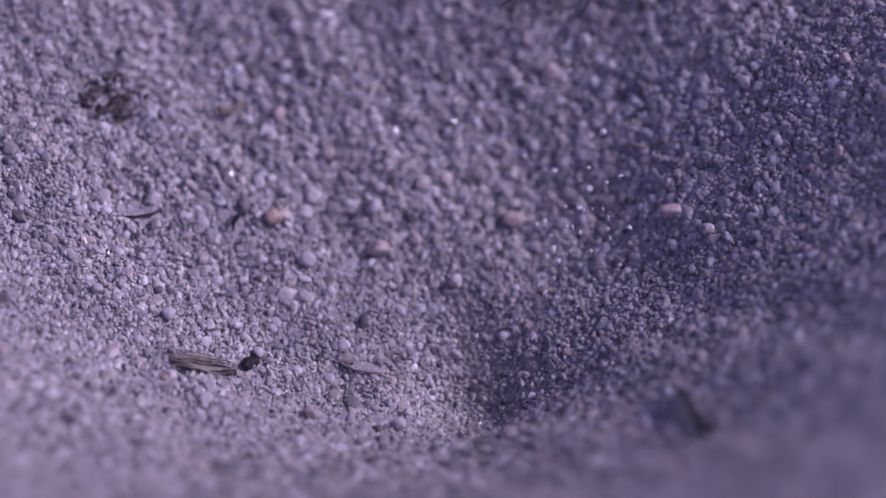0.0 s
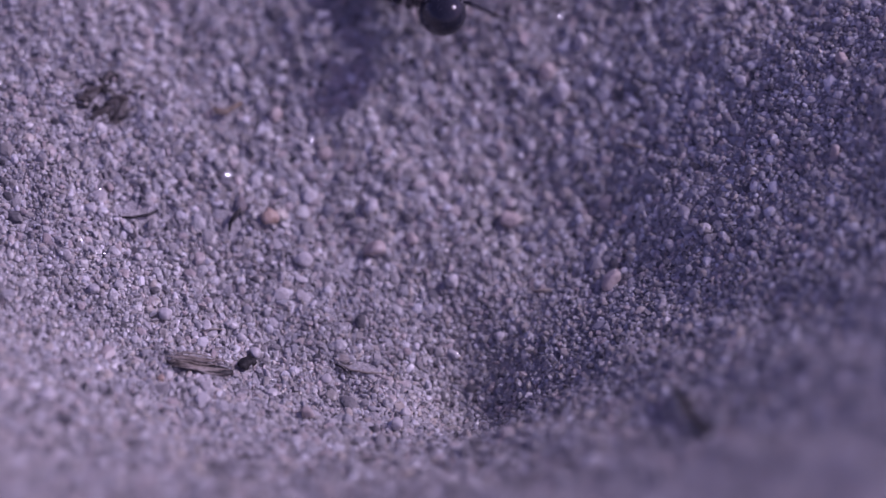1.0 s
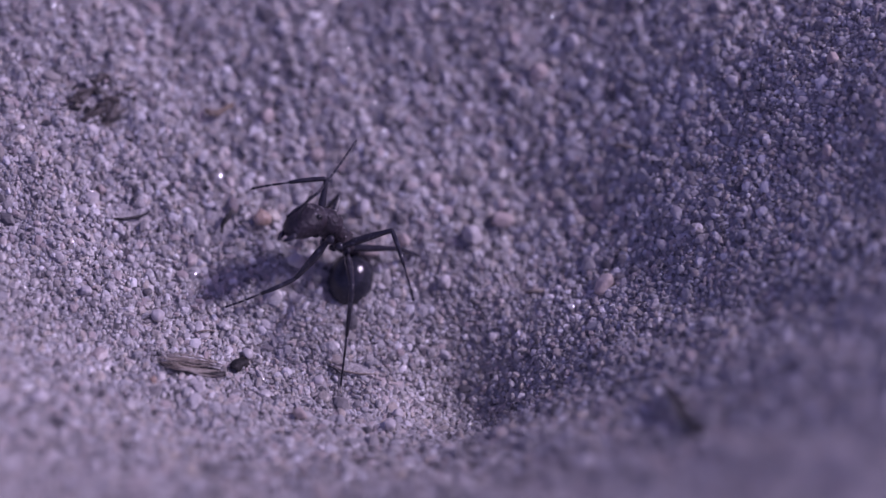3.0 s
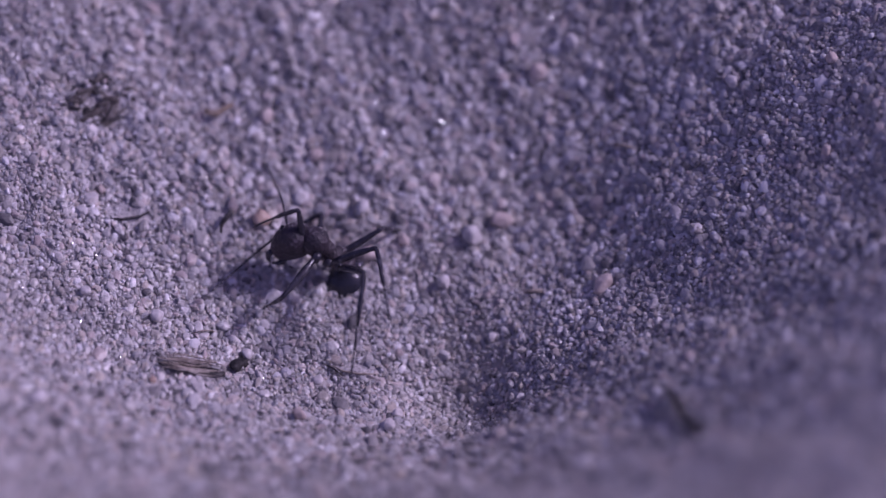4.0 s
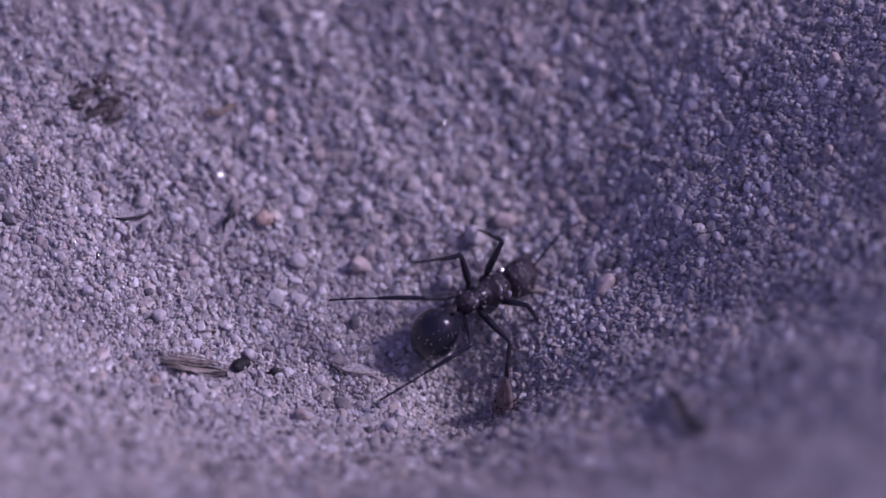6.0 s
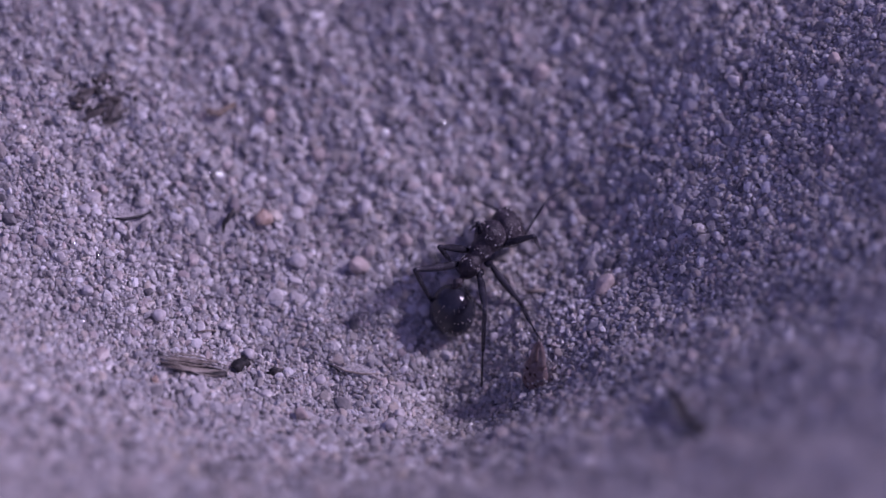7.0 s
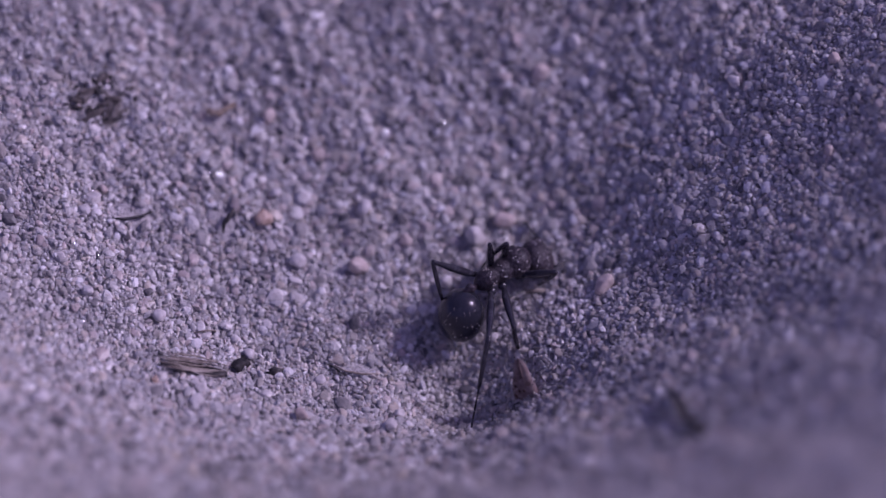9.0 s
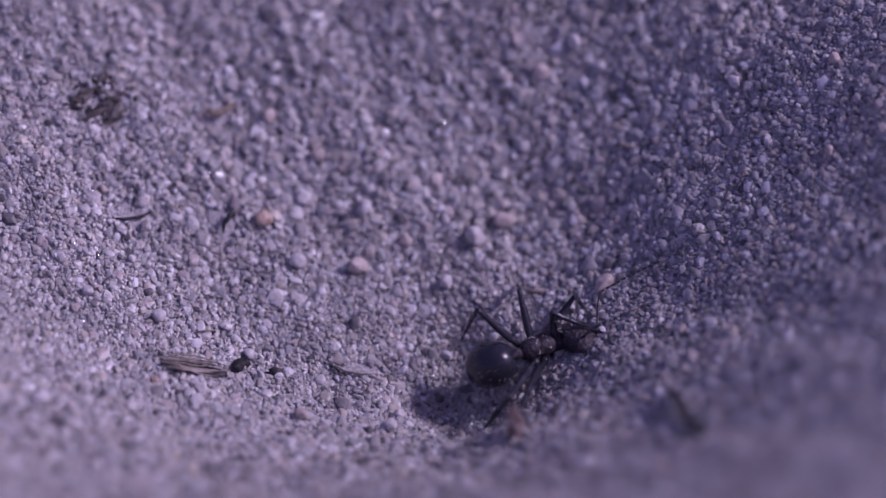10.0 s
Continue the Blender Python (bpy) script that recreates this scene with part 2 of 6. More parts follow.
def slope_pose(x, y, turn=0.0, lift=0.12, sink=0.0):
    """A pose that lies on the slope at x, y in mm, turned about its normal."""
    n = Vector(ground_normal(np.array(float(x)), np.array(float(y))))
    side = Vector((1, 0, 0))
    side = (side - n * side.dot(n)).normalized()
    m = Matrix((side, n.cross(side), n)).transposed().to_4x4()
    return Matrix.Translation(on_sand(x, y) + n * (lift - sink) * MM) @ m @ pose(0, 0, 0, 0, 0, turn)


# ---- materials of the things ----
def grained(name, stops, rough, spec, scale, relief, depth, coat=0.0):
    """A body colour that wanders between stops at two scales, with fine relief."""
    m, n, l, b = material(name, rough, spec)
    coords = n.new("ShaderNodeTexCoord").outputs["Object"]
    fine, broad = noise_node(n, l, scale, 6.0, coords), noise_node(n, l, scale * 0.22, 3.0, coords)
    mix = n.new("ShaderNodeMath")
    mix.operation = "MULTIPLY_ADD"
    mix.inputs[1].default_value, mix.inputs[2].default_value = 0.5, 0.0
    add = n.new("ShaderNodeMath")
    add.operation = "ADD"
    l.new(fine.outputs[0], add.inputs[0])
    l.new(broad.outputs[0], add.inputs[1])
    l.new(add.outputs[0], mix.inputs[0])
    r = ramp(n, stops)
    l.new(mix.outputs[0], r.inputs[0])
    l.new(r.outputs[0], b.inputs["Base Color"])
    bump(n, l, b, fine.outputs[0], relief, depth)
    b.inputs["Coat Weight"].default_value = coat
    b.inputs["Coat Roughness"].default_value = 0.12
    return m


SHELL = grained("black_shell", [(0.30, (0.020, 0.021, 0.030)), (0.58, (0.028, 0.029, 0.041)), (0.72, (0.070, 0.072, 0.095))], 0.16, 0.4, 5200, 0.35, 0.00006, 0.25)
DUSTY = grained("dusty_red_brown_shell", [(0.38, (0.026, 0.023, 0.031)), (0.54, (0.042, 0.031, 0.040)), (0.66, (0.125, 0.110, 0.128))], 0.42, 0.45, 4200, 1.0, 0.00014)
LEG = grained("dark_leg", [(0.34, (0.026, 0.026, 0.036)), (0.56, (0.040, 0.038, 0.050)), (0.70, (0.110, 0.112, 0.135))], 0.24, 0.5, 6000, 0.25, 0.00002)
EYE = grained("glossy_eye", [(0.4, (0.008, 0.008, 0.010)), (0.6, (0.014, 0.013, 0.016))], 0.15, 0.6, 9000, 0.1, 0.00001)
LARVA = grained("pinkish_tan_hide", [(0.36, (0.150, 0.103, 0.103)), (0.52, (0.235, 0.172, 0.168)), (0.66, (0.340, 0.280, 0.268))], 0.55, 0.35, 3600, 0.4, 0.00004)
SPOT = grained("brown_spot", [(0.4, (0.045, 0.02, 0.018)), (0.6, (0.075, 0.035, 0.03))], 0.5, 0.35, 5000, 0.2, 0.00002)
BRISTLE = grained("pale_bristle", [(0.4, (0.42, 0.38, 0.34)), (0.6, (0.55, 0.50, 0.46))], 0.5, 0.4, 5000, 0.1, 0.00001)
WOOD = grained("weathered_wood", [(0.34, (0.14, 0.115, 0.10)), (0.50, (0.33, 0.285, 0.245)), (0.64, (0.50, 0.45, 0.40))], 0.75, 0.25, 2600, 0.7, 0.00008)
CHAR = grained("dark_humus", [(0.36, (0.022, 0.021, 0.023)), (0.54, (0.05, 0.047, 0.048)), (0.68, (0.16, 0.15, 0.14))], 0.7, 0.3, 3200, 0.7, 0.0001)
BARK = grained("grey_brown_bark", [(0.36, (0.06, 0.052, 0.048)), (0.54, (0.13, 0.116, 0.106)), (0.68, (0.27, 0.25, 0.23))], 0.75, 0.25, 3000, 0.7, 0.0001)
STRAW = grained("dry_straw", [(0.36, (0.24, 0.20, 0.16)), (0.54, (0.42, 0.37, 0.31)), (0.66, (0.55, 0.50, 0.44))], 0.6, 0.3, 2400, 0.4, 0.00005)
HUSK = grained("tan_husk", [(0.36, (0.14, 0.10, 0.075)), (0.54, (0.34, 0.27, 0.20)), (0.66, (0.46, 0.40, 0.33))], 0.6, 0.3, 3000, 0.5, 0.00006)
STONES = {
    "pale": grained("milky_quartz", [(0.34, (0.50, 0.475, 0.46)), (0.52, (0.62, 0.595, 0.58)), (0.66, (0.72, 0.69, 0.67))], 0.40, 0.5, 1800, 0.4, 0.00006),
    "tan": grained("tan_feldspar", [(0.34, (0.40, 0.33, 0.30)), (0.52, (0.54, 0.455, 0.41)), (0.66, (0.64, 0.56, 0.52))], 0.45, 0.5, 1800, 0.4, 0.00006),
    "orange": grained("orange_feldspar", [(0.34, (0.40, 0.28, 0.21)), (0.52, (0.54, 0.40, 0.31)), (0.66, (0.62, 0.50, 0.42))], 0.45, 0.5, 1800, 0.4, 0.00006),
    # the near-white base colour stands in for sunlight glinting on quartz
    "glint_white": grained("glint_white_quartz", [(0.40, (0.74, 0.73, 0.72)), (0.60, (0.86, 0.85, 0.84))], 0.10, 0.8, 1500, 0.15, 0.00003),
}
TONES = {"pale": "pale milky quartz pebble lying on the grey sand", "tan": "tan feldspar pebble lying on the grey sand",
         "orange": "orange-tinted feldspar pebble on the sandy slope", "glint_white": "small glassy quartz crystal coloured near white for its glint"}

ground = build_ground()
build_sand(ground)


# ---- the ant ----
BIG = 1.38                                   # of a ten-millimetre worker


def scaled(stations):
    return [(x * BIG, w * BIG, h * BIG, z * BIG) for x, w, h, z in stations]


def build_ant():
    ant = tagged(new("ant"), "large black ant with a dusty red-brown head and thorax", "ant")
    parts = {}
    thorax = rings(scaled([(1.62, 0.10, 0.12, 0.22), (1.52, 0.36, 0.34, 0.20), (1.30, 0.64, 0.58, 0.16), (1.00, 0.80, 0.70, 0.16), (0.66, 0.80, 0.72, 0.14), (0.38, 0.66, 0.60, 0.06),
                           (0.22, 0.56, 0.50, 0.00), (0.02, 0.58, 0.54, 0.02), (-0.22, 0.54, 0.52, 0.00), (-0.42, 0.42, 0.42, -0.08), (-0.60, 0.46, 0.50, -0.02), (-0.90, 0.54, 0.58, 0.02),
                           (-1.20, 0.50, 0.52, -0.02), (-1.42, 0.36, 0.38, -0.10), (-1.58, 0.18, 0.20, -0.16)]), 18)
    parts["thorax"] = part("thorax", millimetres("thorax", thorax, DUSTY), ant, "dusty red-brown thorax")
    waist = joined(rings(scaled([(-1.50, 0.14, 0.14, -0.16), (-1.75, 0.16, 0.17, -0.14), (-1.95, 0.26, 0.36, 0.02), (-2.08, 0.22, 0.32, 0.04), (-2.22, 0.15, 0.16, -0.06),
                                 (-2.42, 0.14, 0.14, -0.05)]), 12))
    part("waist", millimetres("waist", waist, DUSTY), ant)
    # the head hangs from the neck, its origin
    head = rings(scaled([(-0.02, 0.10, 0.10, 0.0), (0.06, 0.42, 0.36, 0.0), (0.20, 0.70, 0.57, -0.02), (0.50, 0.92, 0.74, -0.06), (0.90, 1.00, 0.80, -0.12), (1.30, 0.95, 0.75, -0.20),
                         (1.65, 0.80, 0.60, -0.32), (1.92, 0.60, 0.42, -0.44), (2.06, 0.34, 0.22, -0.52), (2.10, 0.12, 0.08, -0.55)]), 20)
    parts["head"] = part("head", millimetres("head", head, DUSTY), ant, "broad dusty red-brown head")
    for s in (1, -1):
        part("eye", millimetres("eye", egg((0.85 * BIG, s * 0.90 * BIG, 0.14 * BIG), (0.26, 0.15, 0.24)), EYE), parts["head"], "glossy black eye")
        jaw = tube([(1.85 * BIG, s * 0.42 * BIG, -0.58 * BIG), (2.10 * BIG, s * 0.46 * BIG, -0.72 * BIG), (2.34 * BIG, s * 0.30 * BIG, -0.86 * BIG), (2.44 * BIG, s * 0.06 * BIG, -0.92 * BIG)],
                   [0.20, 0.22, 0.15, 0.05])
        part("mandible", millimetres("mandible", jaw, LEG), parts["head"])
    # the gaster hangs from the waist, its origin: shiny, with faint seams between its plates
    def bulge(x):
        q = (x + 1.27) / 1.36
        return 1.15 * math.sqrt(max(0.0, 1 - q * q)) ** 0.92
    rows = []
    for i in range(34):
        x = 0.09 - 2.70 * i / 33
        w = max(0.04, bulge(x)) * (0.992 if i in (9, 18, 25) else 1.0)
        rows.append((x, w, w * 0.97, 0.0))
    parts["gaster"] = part("gaster", millimetres("gaster", rings(scaled(rows), 28), SHELL), ant, "rounded shiny black gaster")
    rng = random.Random(3)
    hairs = []
    for i in range(24):
        q, x = rng.uniform(0.15, math.pi - 0.15), rng.uniform(-2.3, -0.3)
        w = bulge(x) * BIG
        p = Vector((x * BIG, w * math.cos(q), w * math.sin(q) * 0.97))
        d = Vector((-0.6, math.cos(q), math.sin(q))).normalized()
        hairs.append(tube([p - d * 0.05, p + d * 0.16, p + d * 0.30 + Vector((-0.05, 0, 0))], [0.007, 0.005, 0.002], 4))
    tagged(part("fine_hair", millimetres("fine_hair", joined(*hairs), BRISTLE), parts["gaster"], "short pale hairs"), kind="stuff")

    for name, spots, owner in (("thorax", [(0.95, 0.78, 0.68, 0.16), (0.6, 0.78, 0.70, 0.14), (-0.1, 0.55, 0.52, 0.0), (-0.9, 0.53, 0.57, 0.02)], ant), ("head", [(0.45, 0.82, 0.66, -0.06), (0.9, 0.98, 0.79, -0.12)], parts["head"]),
                               ("gaster", [(-0.6, 0.98, 0.95, 0.0), (-1.27, 1.14, 1.11, 0.0), (-1.9, 1.00, 0.97, 0.0)], parts["gaster"])):
        dust = []
        for i in range(80 if name != "gaster" else 26):
            x, w, h, z = spots[i % len(spots)]
            q, r = rng.uniform(0.1, math.pi - 0.1), rng.uniform(0.02, 0.085)
            dust.append(egg(((x + rng.uniform(-0.15, 0.15)) * BIG, w * BIG * math.cos(q), (z + h * math.sin(q)) * BIG), (r, r * 0.8, r * 0.7), 1, i, 0.12))
        tagged(part("clinging_dust", millimetres("clinging_dust", joined(*dust), SAND, False), owner, "fine sand clinging to the shell"), kind="stuff")

    femur_long = {"1": 3.72, "2": 3.84, "3": 4.44}
    shin_long = {"1": 4.6 * 1.1, "2": 5.0 * 1.1, "3": 6.4 * 1.1}
    for key in ("l1", "l2", "l3", "r1", "r2", "r3"):
        f, t = femur_long[key[1]], shin_long[key[1]]
        femur = joined(egg((0.05, 0, 0.05), (0.36, 0.30, 0.34)),
                       tube([(0, 0, 0), (0.25, 0, -0.02), (0.55, 0, 0), (0.32 * f, 0, 0.05), (0.62 * f, 0, 0.05), (0.88 * f, 0, 0.02), (0.97 * f, 0, 0), (f + 0.06, 0, -0.02)],
                            [0.22, 0.17, 0.20, 0.275, 0.25, 0.17, 0.175, 0.12], 10))
        parts[key] = part("leg", millimetres("leg", femur, LEG), ant)
        tib = 0.50 * t
        bits = [tube([(-0.03, 0, 0), (0.12, 0, 0.02), (0.3 * tib, 0, 0.06), (0.7 * tib, 0, 0.07), (tib, 0, 0.03)], [0.13, 0.16, 0.175, 0.155, 0.12], 8)]
        x = tib
        for j, part_long in enumerate((0.22, 0.10, 0.07, 0.05, 0.06)):
            end = x + part_long * t
            z0, z1 = 0.03 - 0.05 * j * 0.5, 0.03 - 0.05 * (j + 1) * 0.5
            bits.append(tube([(x - 0.02, 0, z0), ((x + end) / 2, 0, (z0 + z1) / 2), (end, 0, z1)], [0.075, 0.072, 0.085], 6))
            x = end
        for s in (1, -1):
            bits.append(tube([(x - 0.05, 0, -0.1), (x + 0.10, s * 0.07, -0.12), (x + 0.16, s * 0.10, -0.20)], [0.03, 0.022, 0.008], 5))
        for j in range(9):                       # spines along the inner edge
            q = tib * (0.25 + 0.08 * j)
            bits.append(tube([(q, 0, -0.03), (q + 0.13, 0.03 if j % 2 else -0.03, -0.20)], [0.018, 0.004], 4))
        parts[key + "2"] = part("shin", millimetres("shin", joined(*bits), LEG), parts[key])
    for key in ("al", "ar"):
        scape = tube([(-0.06, 0, 0), (0.1, 0, 0), (0.9, 0, 0.04), (2.0, 0, 0.04), (2.6 * 1.1, 0, 0)], [0.11, 0.075, 0.085, 0.10, 0.085], 8)
        parts[key] = part("antenna", millimetres("antenna", scape, LEG), ant)
        bits, x = [egg((0.02, 0, 0), (0.09, 0.09, 0.09))], 0.0
        for j in range(11):
            end = x + 4.2 * 1.1 * (0.105 if j == 0 else 0.085 if j < 10 else 0.13)
            sag = -0.0012 * j * j
            bits.append(tube([(x - 0.01, 0, sag), (x + 0.05, 0, sag), (0.6 * end + 0.4 * x, 0, sag), (end, 0, sag - 0.002 * j)], [0.055, 0.078, 0.086, 0.066 if j < 10 else 0.03], 7))
            x = end
        parts[key + "2"] = part("flagellum", millimetres("flagellum", joined(*bits), LEG), parts[key], "beaded flagellum")
    return ant, parts


ant, parts = build_ant()


# ---- the antlion that lives at the foot of the pit ----
def build_antlion():
    larva = tagged(new("antlion"), "half-buried pinkish-tan antlion larva gripping with its jaws", "insect larva")
    skull = rings([(-1.75, 0.20, 0.14, 0.0), (-1.62, 0.52, 0.34, 0.0), (-1.30, 0.80, 0.46, 0.02), (-0.80, 0.98, 0.52, 0.04), (-0.20, 1.02, 0.52, 0.04), (0.40, 0.96, 0.46, 0.02),
                   (0.85, 0.84, 0.38, 0.0), (1.10, 0.66, 0.28, 0.0), (1.18, 0.30, 0.16, 0.0)], 18)
    head = part("head", millimetres("larva_head", skull, LARVA), larva, "flat spotted tan head")
    for x, y, r in ((-0.35, 0.42, 0.17), (-0.35, -0.42, 0.17), (0.25, 0.10, 0.12), (0.45, -0.28, 0.13), (0.50, 0.46, 0.11), (-0.95, 0.05, 0.10)):
        h = 0.04 + 0.52 * math.sqrt(max(0.05, 1 - (y / 1.02) ** 2)) - 0.03
        part("spot", millimetres("spot", egg((x, y, h), (r, r, 0.05)), SPOT), head, "round brown spot")
    for s in (1, -1):
        jaw = tube([(0.85, s * 0.36, 0.02), (1.35, s * 0.36, 0.06), (1.95, s * 0.32, 0.12), (2.55, s * 0.22, 0.18), (2.95, s * 0.08, 0.22), (3.05, s * -0.06, 0.24)],
                   [0.34, 0.30, 0.25, 0.18, 0.09, 0.02], 9)
        spines = [tube([(1.35 + 0.45 * i, s * (0.50 - 0.04 * i * i), 0.08 + 0.05 * i), (1.50 + 0.45 * i, s * (0.16 - 0.02 * i), 0.10 + 0.05 * i)], [0.07, 0.012], 5) for i in range(3)]
        part("jaw", millimetres("jaw", joined(jaw, *spines), LARVA), larva, "curved toothed jaw")
        feeler = tube([(0.92, s * 0.72, 0.15), (1.2, s * 1.0, 0.32), (1.6, s * 1.15, 0.36), (1.95, s * 1.22, 0.30)], [0.05, 0.04, 0.035, 0.015], 6)
        part("feeler", millimetres("feeler", feeler, BRISTLE), larva, "pale thin feeler")
        limb = tube([(-2.0, s * 0.7, -0.1), (-2.3, s * 1.3, 0.55), (-3.0, s * 1.05, 0.72), (-3.6, s * 0.72, 0.40), (-3.9, s * 0.62, 0.1)], [0.12, 0.10, 0.075, 0.06, 0.03], 7)
        part("leg", millimetres("larva_leg", limb, BRISTLE), larva, "thin pale front leg")
    trunk = rings([(-1.55, 0.42, 0.34, -0.05), (-1.9, 0.62, 0.44, -0.25), (-2.2, 0.58, 0.42, -0.40), (-2.6, 1.05, 0.72, -0.85), (-3.3, 1.50, 1.05, -1.5), (-4.2, 1.65, 1.2, -2.4),
                   (-5.2, 1.30, 1.0, -3.2), (-5.9, 0.50, 0.4, -3.7)], 16)
    part("trunk", millimetres("larva_trunk", trunk, LARVA), larva)
    rng = random.Random(8)
    tufts = []
    for i in range(22):
        q, x = rng.uniform(0, math.pi), rng.uniform(-1.5, 0.6)
        p = Vector((x, 0.95 * math.cos(q), 0.04 + 0.48 * math.sin(q)))
        d = Vector((rng.uniform(-0.3, 0.6), math.cos(q), math.sin(q))).normalized()
        tufts.append(tube([p - d * 0.05, p + d * 0.18, p + d * 0.34], [0.014, 0.010, 0.003], 4))
    tagged(part("bristles", millimetres("bristles", joined(*tufts), BRISTLE), head, "stiff pale bristles"), kind="stuff")
    clinging = []
    for i in range(70):
        x = rng.uniform(-3.4, 0.4)
        q, w, h, z = (rng.uniform(0.2, math.pi - 0.2), 0.98, 0.50, 0.04) if x > -1.6 else (rng.uniform(0.2, math.pi - 0.2), 1.0, 0.7, -0.15 + 0.75 * (x + 1.6))
        r = rng.uniform(0.06, 0.19) * (1.0 if x < -0.6 else 0.7)
        clinging.append(egg((x, w * math.cos(q), z + h * math.sin(q)), (r, r * 0.85, r * 0.75), 1, i, 0.14))
    tagged(part("clinging_sand", millimetres("clinging_sand", joined(*clinging), SAND, False), larva, "sand grains lying on the larva"), kind="stuff")
    return larva


antlion = build_antlion()


# ---- litter on the slopes ----
def wood_splinter(x, y, turn, long):
    """A split piece of bark: torn fibres over a hollow whose shade is a dark slab."""
    rng = random.Random(11)
    thing = tagged(new("wood_splinter"), "weathered fibrous splinter of bark lying in the sand", "splinter")
    thing.matrix_world = slope_pose(x, y, turn)
    for i in range(11):
        a, b = -long / 2 + rng.uniform(0, 0.9), long / 2 - rng.uniform(0, 1.2)
        y0, z0 = -0.48 + 0.105 * i, 0.20 + 0.09 * math.sin(i * 1.3) + 0.02 * i
        pts = [(a + (b - a) * k / 6, y0 + rng.uniform(-0.06, 0.06), z0 + 0.10 * math.sin(k * 0.9 + 0.5 * i) + rng.uniform(-0.03, 0.03)) for k in range(7)]
        part("torn_fibre", millimetres("torn_fibre", tube(pts, [0.015, 0.045, 0.06, 0.065, 0.055, 0.045, 0.012], 6), STRAW if i % 3 else WOOD), thing)
    # slab coloured dark to paint the shade in the slot below the fibres
    bark = rings([(-long / 2 + 0.4, 0.06, 0.04, 0.0), (-long / 2 + 0.8, 0.26, 0.10, 0.0), (-0.3, 0.44, 0.13, 0.02), (0.8, 0.42, 0.13, 0.02), (long / 2 - 0.4, 0.30, 0.10, 0.0), (long / 2, 0.06, 0.04, 0.0)], 10)
    part("shade_bark", millimetres("shade_bark", bark, CHAR), thing, "dark bark underside that paints the shaded gap")


def flake(long, wide, thick, seed):
    """A thin, ragged, slightly cupped scrap."""
    k = np.random.default_rng(seed)
    n = 11
    a = np.linspace(0, 2 * np.pi, n, endpoint=False)
    r = k.uniform(0.65, 1.15, n)
    x, y = long / 2 * r * np.cos(a), wide / 2 * r * np.sin(a)
    cup = 0.25 * thick * k.normal(size=n) + 0.10 * (x / long) ** 2 * long
    v = np.concatenate([np.stack([x, y, cup + thick / 2], -1), np.stack([x, y, cup - thick / 2], -1), [[0, 0, thick / 2], [0, 0, -thick / 2]]])
    f = []
    for i in range(n):
        j = (i + 1) % n
        f += [(2 * n, i, j), (2 * n + 1, n + j, n + i), (i, n + i, n + j), (i, n + j, j)]
    return v, np.array(f)


def humus_clump(x, y, turn, size, seed, label, flakes=9):
    """A crumbling dark bit of litter: torn strips side by side, half sunk in the sand, with sand blown between them."""
    rng = random.Random(seed)
    thing = tagged(new("humus_clump"), label, "clod")
    thing.matrix_world = slope_pose(x, y, turn)
    for i in range(flakes):
        r, q = 0.36 * size * math.sqrt(rng.random()), rng.uniform(0, 2 * math.pi)
        x0, y0, long = r * math.cos(q), 0.9 * r * math.sin(q), rng.uniform(0.16, 0.50) * size
        way, thick = math.radians(rng.gauss(6, 24)), rng.uniform(0.016, 0.055) * size
        pts = []
        for k in range(6):
            a = long * (k / 5 - 0.5)
            b = 0.03 * size * math.sin(0.8 * k + i) + 0.02 * size * rng.uniform(-1, 1)
            pts.append((x0 + a * math.cos(way) - b * math.sin(way), y0 + a * math.sin(way) + b * math.cos(way), 0.03 * size * math.sin(1.1 * k + 2 * i) + 0.008 * size))
        strip = tube(pts, [0.2 * thick, 0.8 * thick, thick, 0.85 * thick, 0.9 * thick, 0.25 * thick], 7)
        part("torn_strip", millimetres("torn_strip", strip, BARK if i % 5 else CHAR), thing)
    for i in range(flakes // 2):
        ob = part("scrap", millimetres("scrap", flake(rng.uniform(0.10, 0.28) * size, rng.uniform(0.06, 0.15) * size, 0.03 * size, seed + i), BARK if i % 3 else CHAR, False), thing)
        r, q = 0.38 * size * math.sqrt(rng.random()), rng.uniform(0, 2 * math.pi)
        ob.matrix_local = pose(r * math.cos(q) * MM, r * math.sin(q) * MM, 0.02 * size * MM, rng.uniform(-35, 35), rng.uniform(-30, 30), rng.uniform(0, 180))
    blown = []
    for i in range(9 * flakes):
        r, q, g = 0.46 * size * math.sqrt(rng.random()), rng.uniform(0, 2 * math.pi), rng.uniform(0.10, 0.26)
        blown.append(egg((r * math.cos(q), 0.8 * r * math.sin(q), rng.uniform(0.0, 0.035) * size), (g, 0.85 * g, 0.75 * g), 1, i, 0.16))
    tagged(part("blown_sand", millimetres("blown_sand", joined(*blown), SAND, False), thing, "sand grains lying among the strips"), kind="stuff")


def crumb(x, y, size, seed):
    bits = [egg((0, 0, 0.15 * size), (0.5 * size, 0.36 * size, 0.24 * size), 2, seed, 0.32), egg((0.35 * size, 0.1 * size, 0.1 * size), (0.3 * size, 0.2 * size, 0.2 * size), 1, seed + 1, 0.2)]
    ob = tagged(new("soil_crumb", millimetres("soil_crumb", joined(*bits), CHAR)), "small dark crumb of humus in the sand", "crumb")
    ob.matrix_world = slope_pose(x, y, 30 * seed)
    return ob


def bent_stem(name, label, x, y, turn, points, radii, mat, category):
    ob = tagged(new(name, millimetres(name, tube(points, radii, 8), mat)), label, category)
    ob.matrix_world = slope_pose(x, y, turn)


